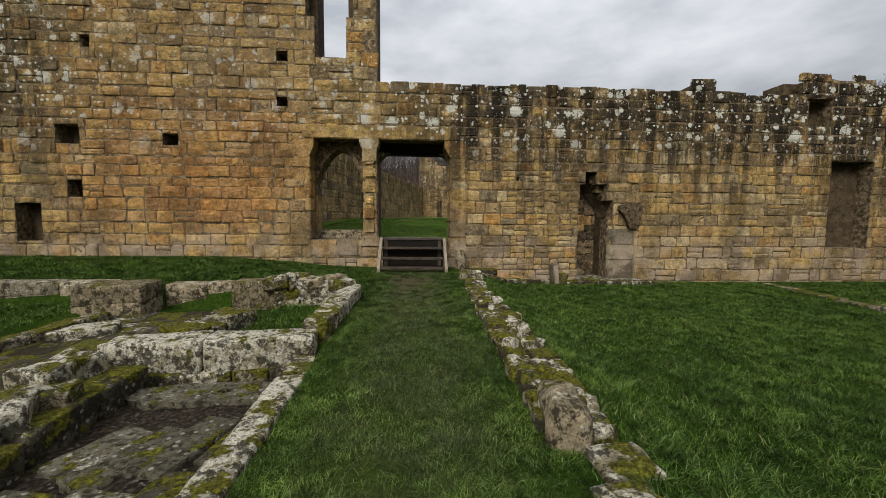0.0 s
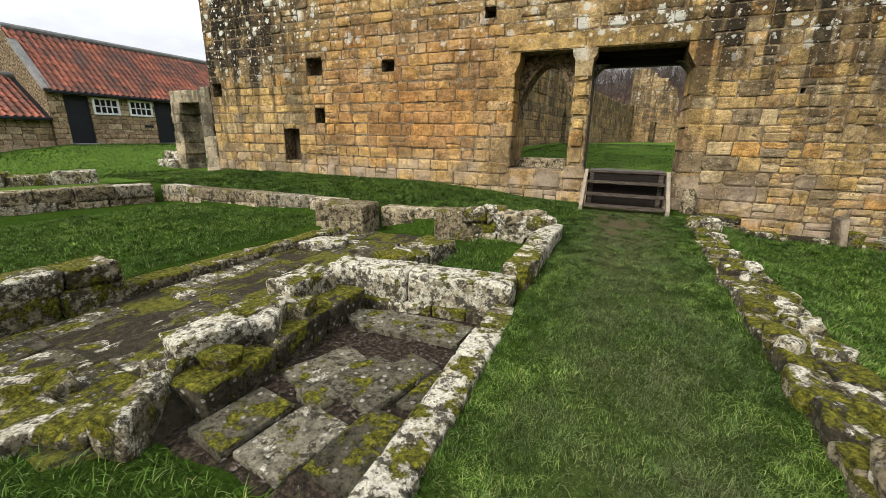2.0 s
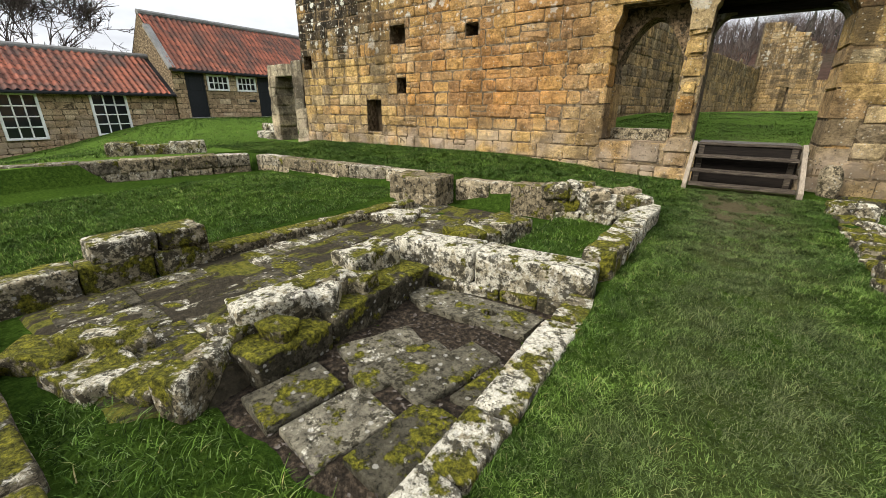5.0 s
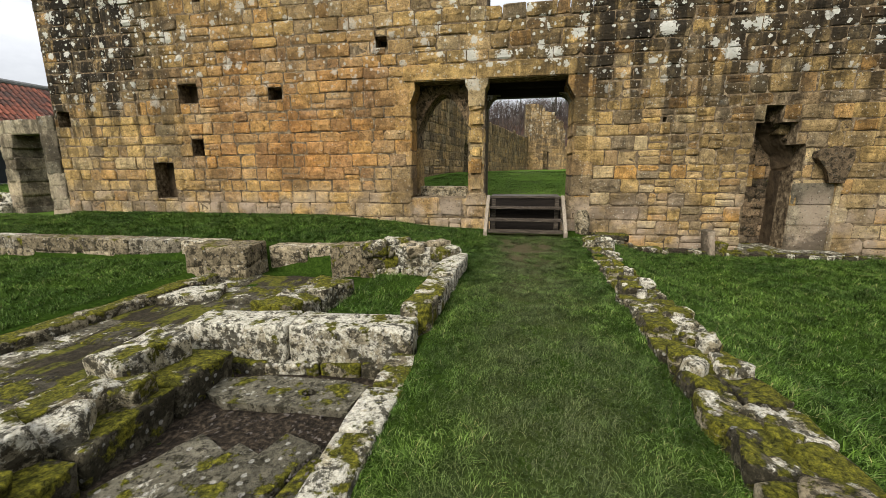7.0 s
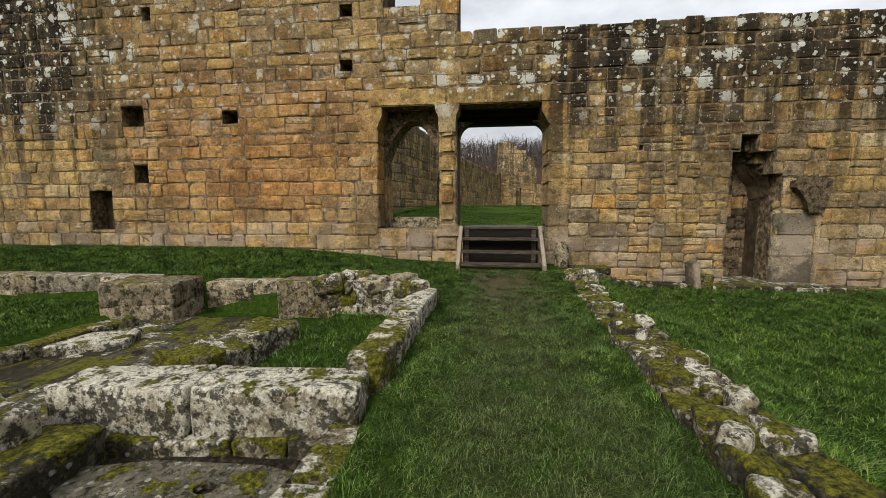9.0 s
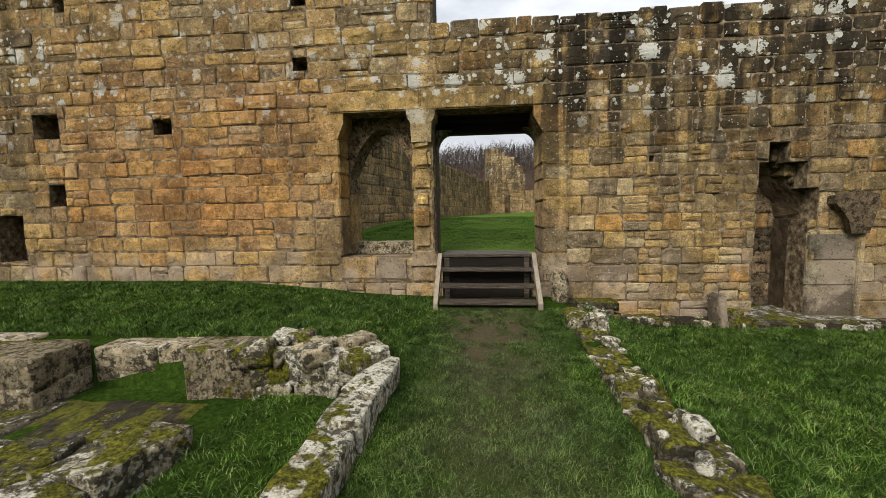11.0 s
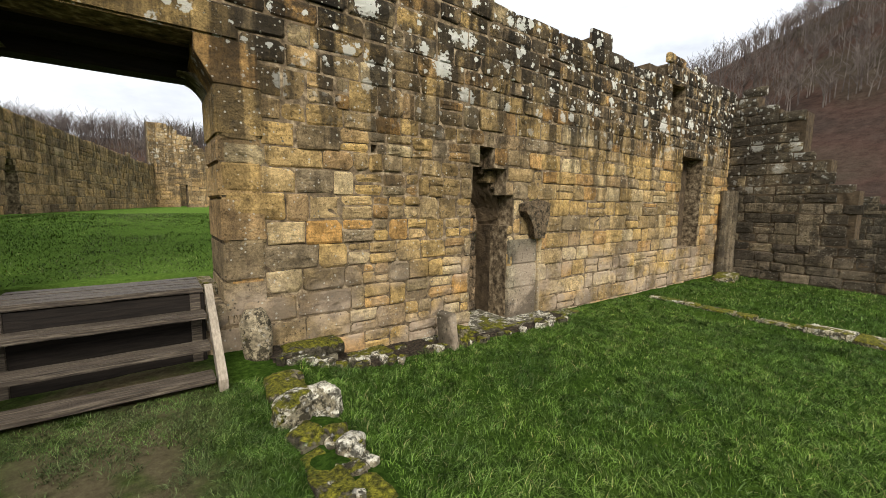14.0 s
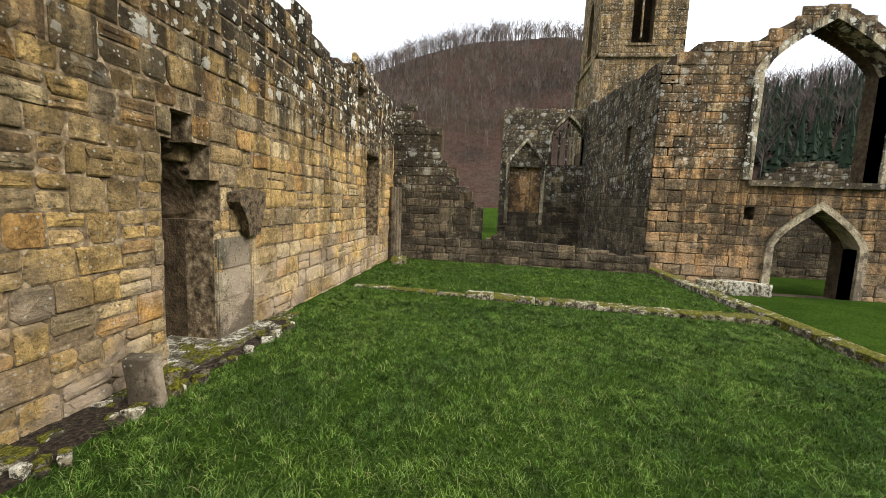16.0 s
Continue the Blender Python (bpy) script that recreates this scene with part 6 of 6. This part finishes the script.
wood("winter_woodland", "leafless winter woodland covering the hill", M_TWIG, 6800, 5, 4.5, 13, where=lambda az, t: t > 0.22 + 0.55 * max(0.0, 0.2 + 0.8 * noise.noise(Vector((az * 0.08, t * 3, 0)))) or t > 0.9)
wood("conifers", "dark conifers standing among the winter trees", M_PINE, 420, 6, 4, 10, True, where=lambda az, t: (t > 0.9 and 0 < az < 6 and noise.noise(Vector((az, t * 5, 0))) > 0.1) or (116 < az < 140 and 0.15 < t < 0.7))

# ---------------------------------------------------------------- grass
def turf_at(x, y):
    if -0.82 < x < 0.95:
        return True
    if y > -0.12:
        return False
    if x >= 0.92:
        if 1.1 < x < 5.5 and y > -0.50:
            return False
        if 0.90 < x < 1.32 and y > -6.9:
            return False
        if -8.30 < y < -7.94:
            return False
        return x < 12.7
    if y > -2.44:
        return x > -13
    if x < -9.0:
        return False
    if -9.2 < x < -4.66 and -8.0 < y < -2.82:
        return True
    if -2.0 < x < -1.08 and -4.95 < y < -3.08:
        return True
    if -2.9 < x < -1.03 and -8.06 < y < -7.45:
        return True
    if y < -8.28:
        return True
    return False


def grass(name, label, count, seed, xr, yr, hlo, hhi, width, keep=lambda x, y: True, area=turf_at):
    g = np.random.RandomState(seed)
    P = np.stack([g.uniform(*xr, count * 2), g.uniform(*yr, count * 2)], 1)
    ok = np.array([area(x, y) and keep(x, y) and noise.noise(Vector((x * 2.3, y * 2.3, 7))) > g.uniform(-0.9, 0.1) for x, y in P])
    P = P[ok][:count]
    n = len(P)
    Z = np.array([ground_z(x, y) for x, y in P])
    tuft = np.array([0.62 + 0.5 * max(0.0, noise.noise(Vector((x * 1.6, y * 1.6, 11)))) + 0.9 * max(0.0, noise.noise(Vector((x * 7, y * 7, 5)))) for x, y in P])
    trod = 1 - 0.3 * np.exp(-((P[:, 0] - 0.05) / 0.5) ** 2)
    h = g.uniform(hlo, hhi, n) * tuft * np.where(np.abs(P[:, 0]) < 0.95, trod, 1)
    az = g.normal(0, 1.5, n) + np.array([7.0 * noise.noise(Vector((x * 4.5, y * 4.5, 21))) for x, y in P])
    lean = g.uniform(0.6, 2.8, n) * h
    bx, by = np.cos(az), np.sin(az)
    w = width * g.uniform(0.7, 1.3, n)
    V = np.zeros((n, 5, 3))
    V[:, 0] = np.stack([P[:, 0] - by * w, P[:, 1] + bx * w, Z - 0.01], 1)
    V[:, 1] = np.stack([P[:, 0] + by * w, P[:, 1] - bx * w, Z - 0.01], 1)
    mx, my = P[:, 0] + bx * lean * 0.4, P[:, 1] + by * lean * 0.4
    V[:, 2] = np.stack([mx + by * w * 0.8, my - bx * w * 0.8, Z + h * 0.62], 1)
    V[:, 3] = np.stack([mx - by * w * 0.8, my + bx * w * 0.8, Z + h * 0.62], 1)
    V[:, 4] = np.stack([P[:, 0] + bx * lean, P[:, 1] + by * lean, Z + h * 0.95], 1)
    me = bpy.data.meshes.new(name)
    base = (np.arange(n) * 5)[:, None]
    me.vertices.add(n * 5)
    me.vertices.foreach_set("co", V.reshape(-1).astype(np.float32))
    loops = np.concatenate([base + np.array([[0, 1, 2, 3]]), base + np.array([[3, 2, 4]])], 1).reshape(-1)
    me.loops.add(len(loops))
    me.loops.foreach_set("vertex_index", loops.astype(np.int32))
    starts = np.stack([np.arange(n) * 7, np.arange(n) * 7 + 4], 1).reshape(-1)
    me.polygons.add(2 * n)
    me.polygons.foreach_set("loop_start", starts.astype(np.int32))
    me.polygons.foreach_set("loop_total", np.tile([4, 3], n).astype(np.int32))
    me.materials.append(M_BLADE)
    me.update(calc_edges=True)
    return tagged(new(name, me), label, "grass", "", "stuff")


grass("path_grass", "short trodden winter grass of the path", 190000, 1, (-0.82, 0.95), (-9.3, -0.75), 0.018, 0.048, 0.0016, lambda x, y: 0.5 + 0.5 * noise.noise(Vector((x * 31, y * 31, 2))) + 0.8 * noise.noise(Vector((x * 4.5, y * 4.5, 4))) > 0.88 * math.exp(-((x - 0.02) / 0.50) ** 2 - ((y + 1.75) / 0.62) ** 2))
grass("lawn_grass", "longer lush green lawn grass", 260000, 2, (0.95, 7.5), (-8.0, -0.12), 0.022, 0.060, 0.0024)
grass("far_lawn_grass", "lush green lawn grass by the cross wall", 50000, 3, (7.5, 12.8), (-8.0, -0.15), 0.03, 0.07, 0.004)
grass("bank_grass", "green grass on the bank below the wall", 90000, 4, (-12.5, -0.8), (-2.44, -0.12), 0.025, 0.07, 0.0028)
grass("plot_grass", "green grass in the sunken plots", 100000, 5, (-9.2, -0.9), (-9.3, -2.82), 0.02, 0.06, 0.0026)
grass("cloister_grass", "mown green lawn of the great cloister", 60000, 6, (-3.5, 6.0), (1.1, 11.0), 0.02, 0.045, 0.004, area=lambda x, y: x > -3.4 + 0.17 * (y - 2.4))
grass("cottage_grass", "green lawn sloping up to the cottages", 40000, 7, (-21.3, -10.6), (-9.0, 6.0), 0.03, 0.08, 0.006, area=lambda x, y: not (-13.4 < x < -10.6 and -0.3 < y < 1.2) and (x < -11.4 or y < -7.4))
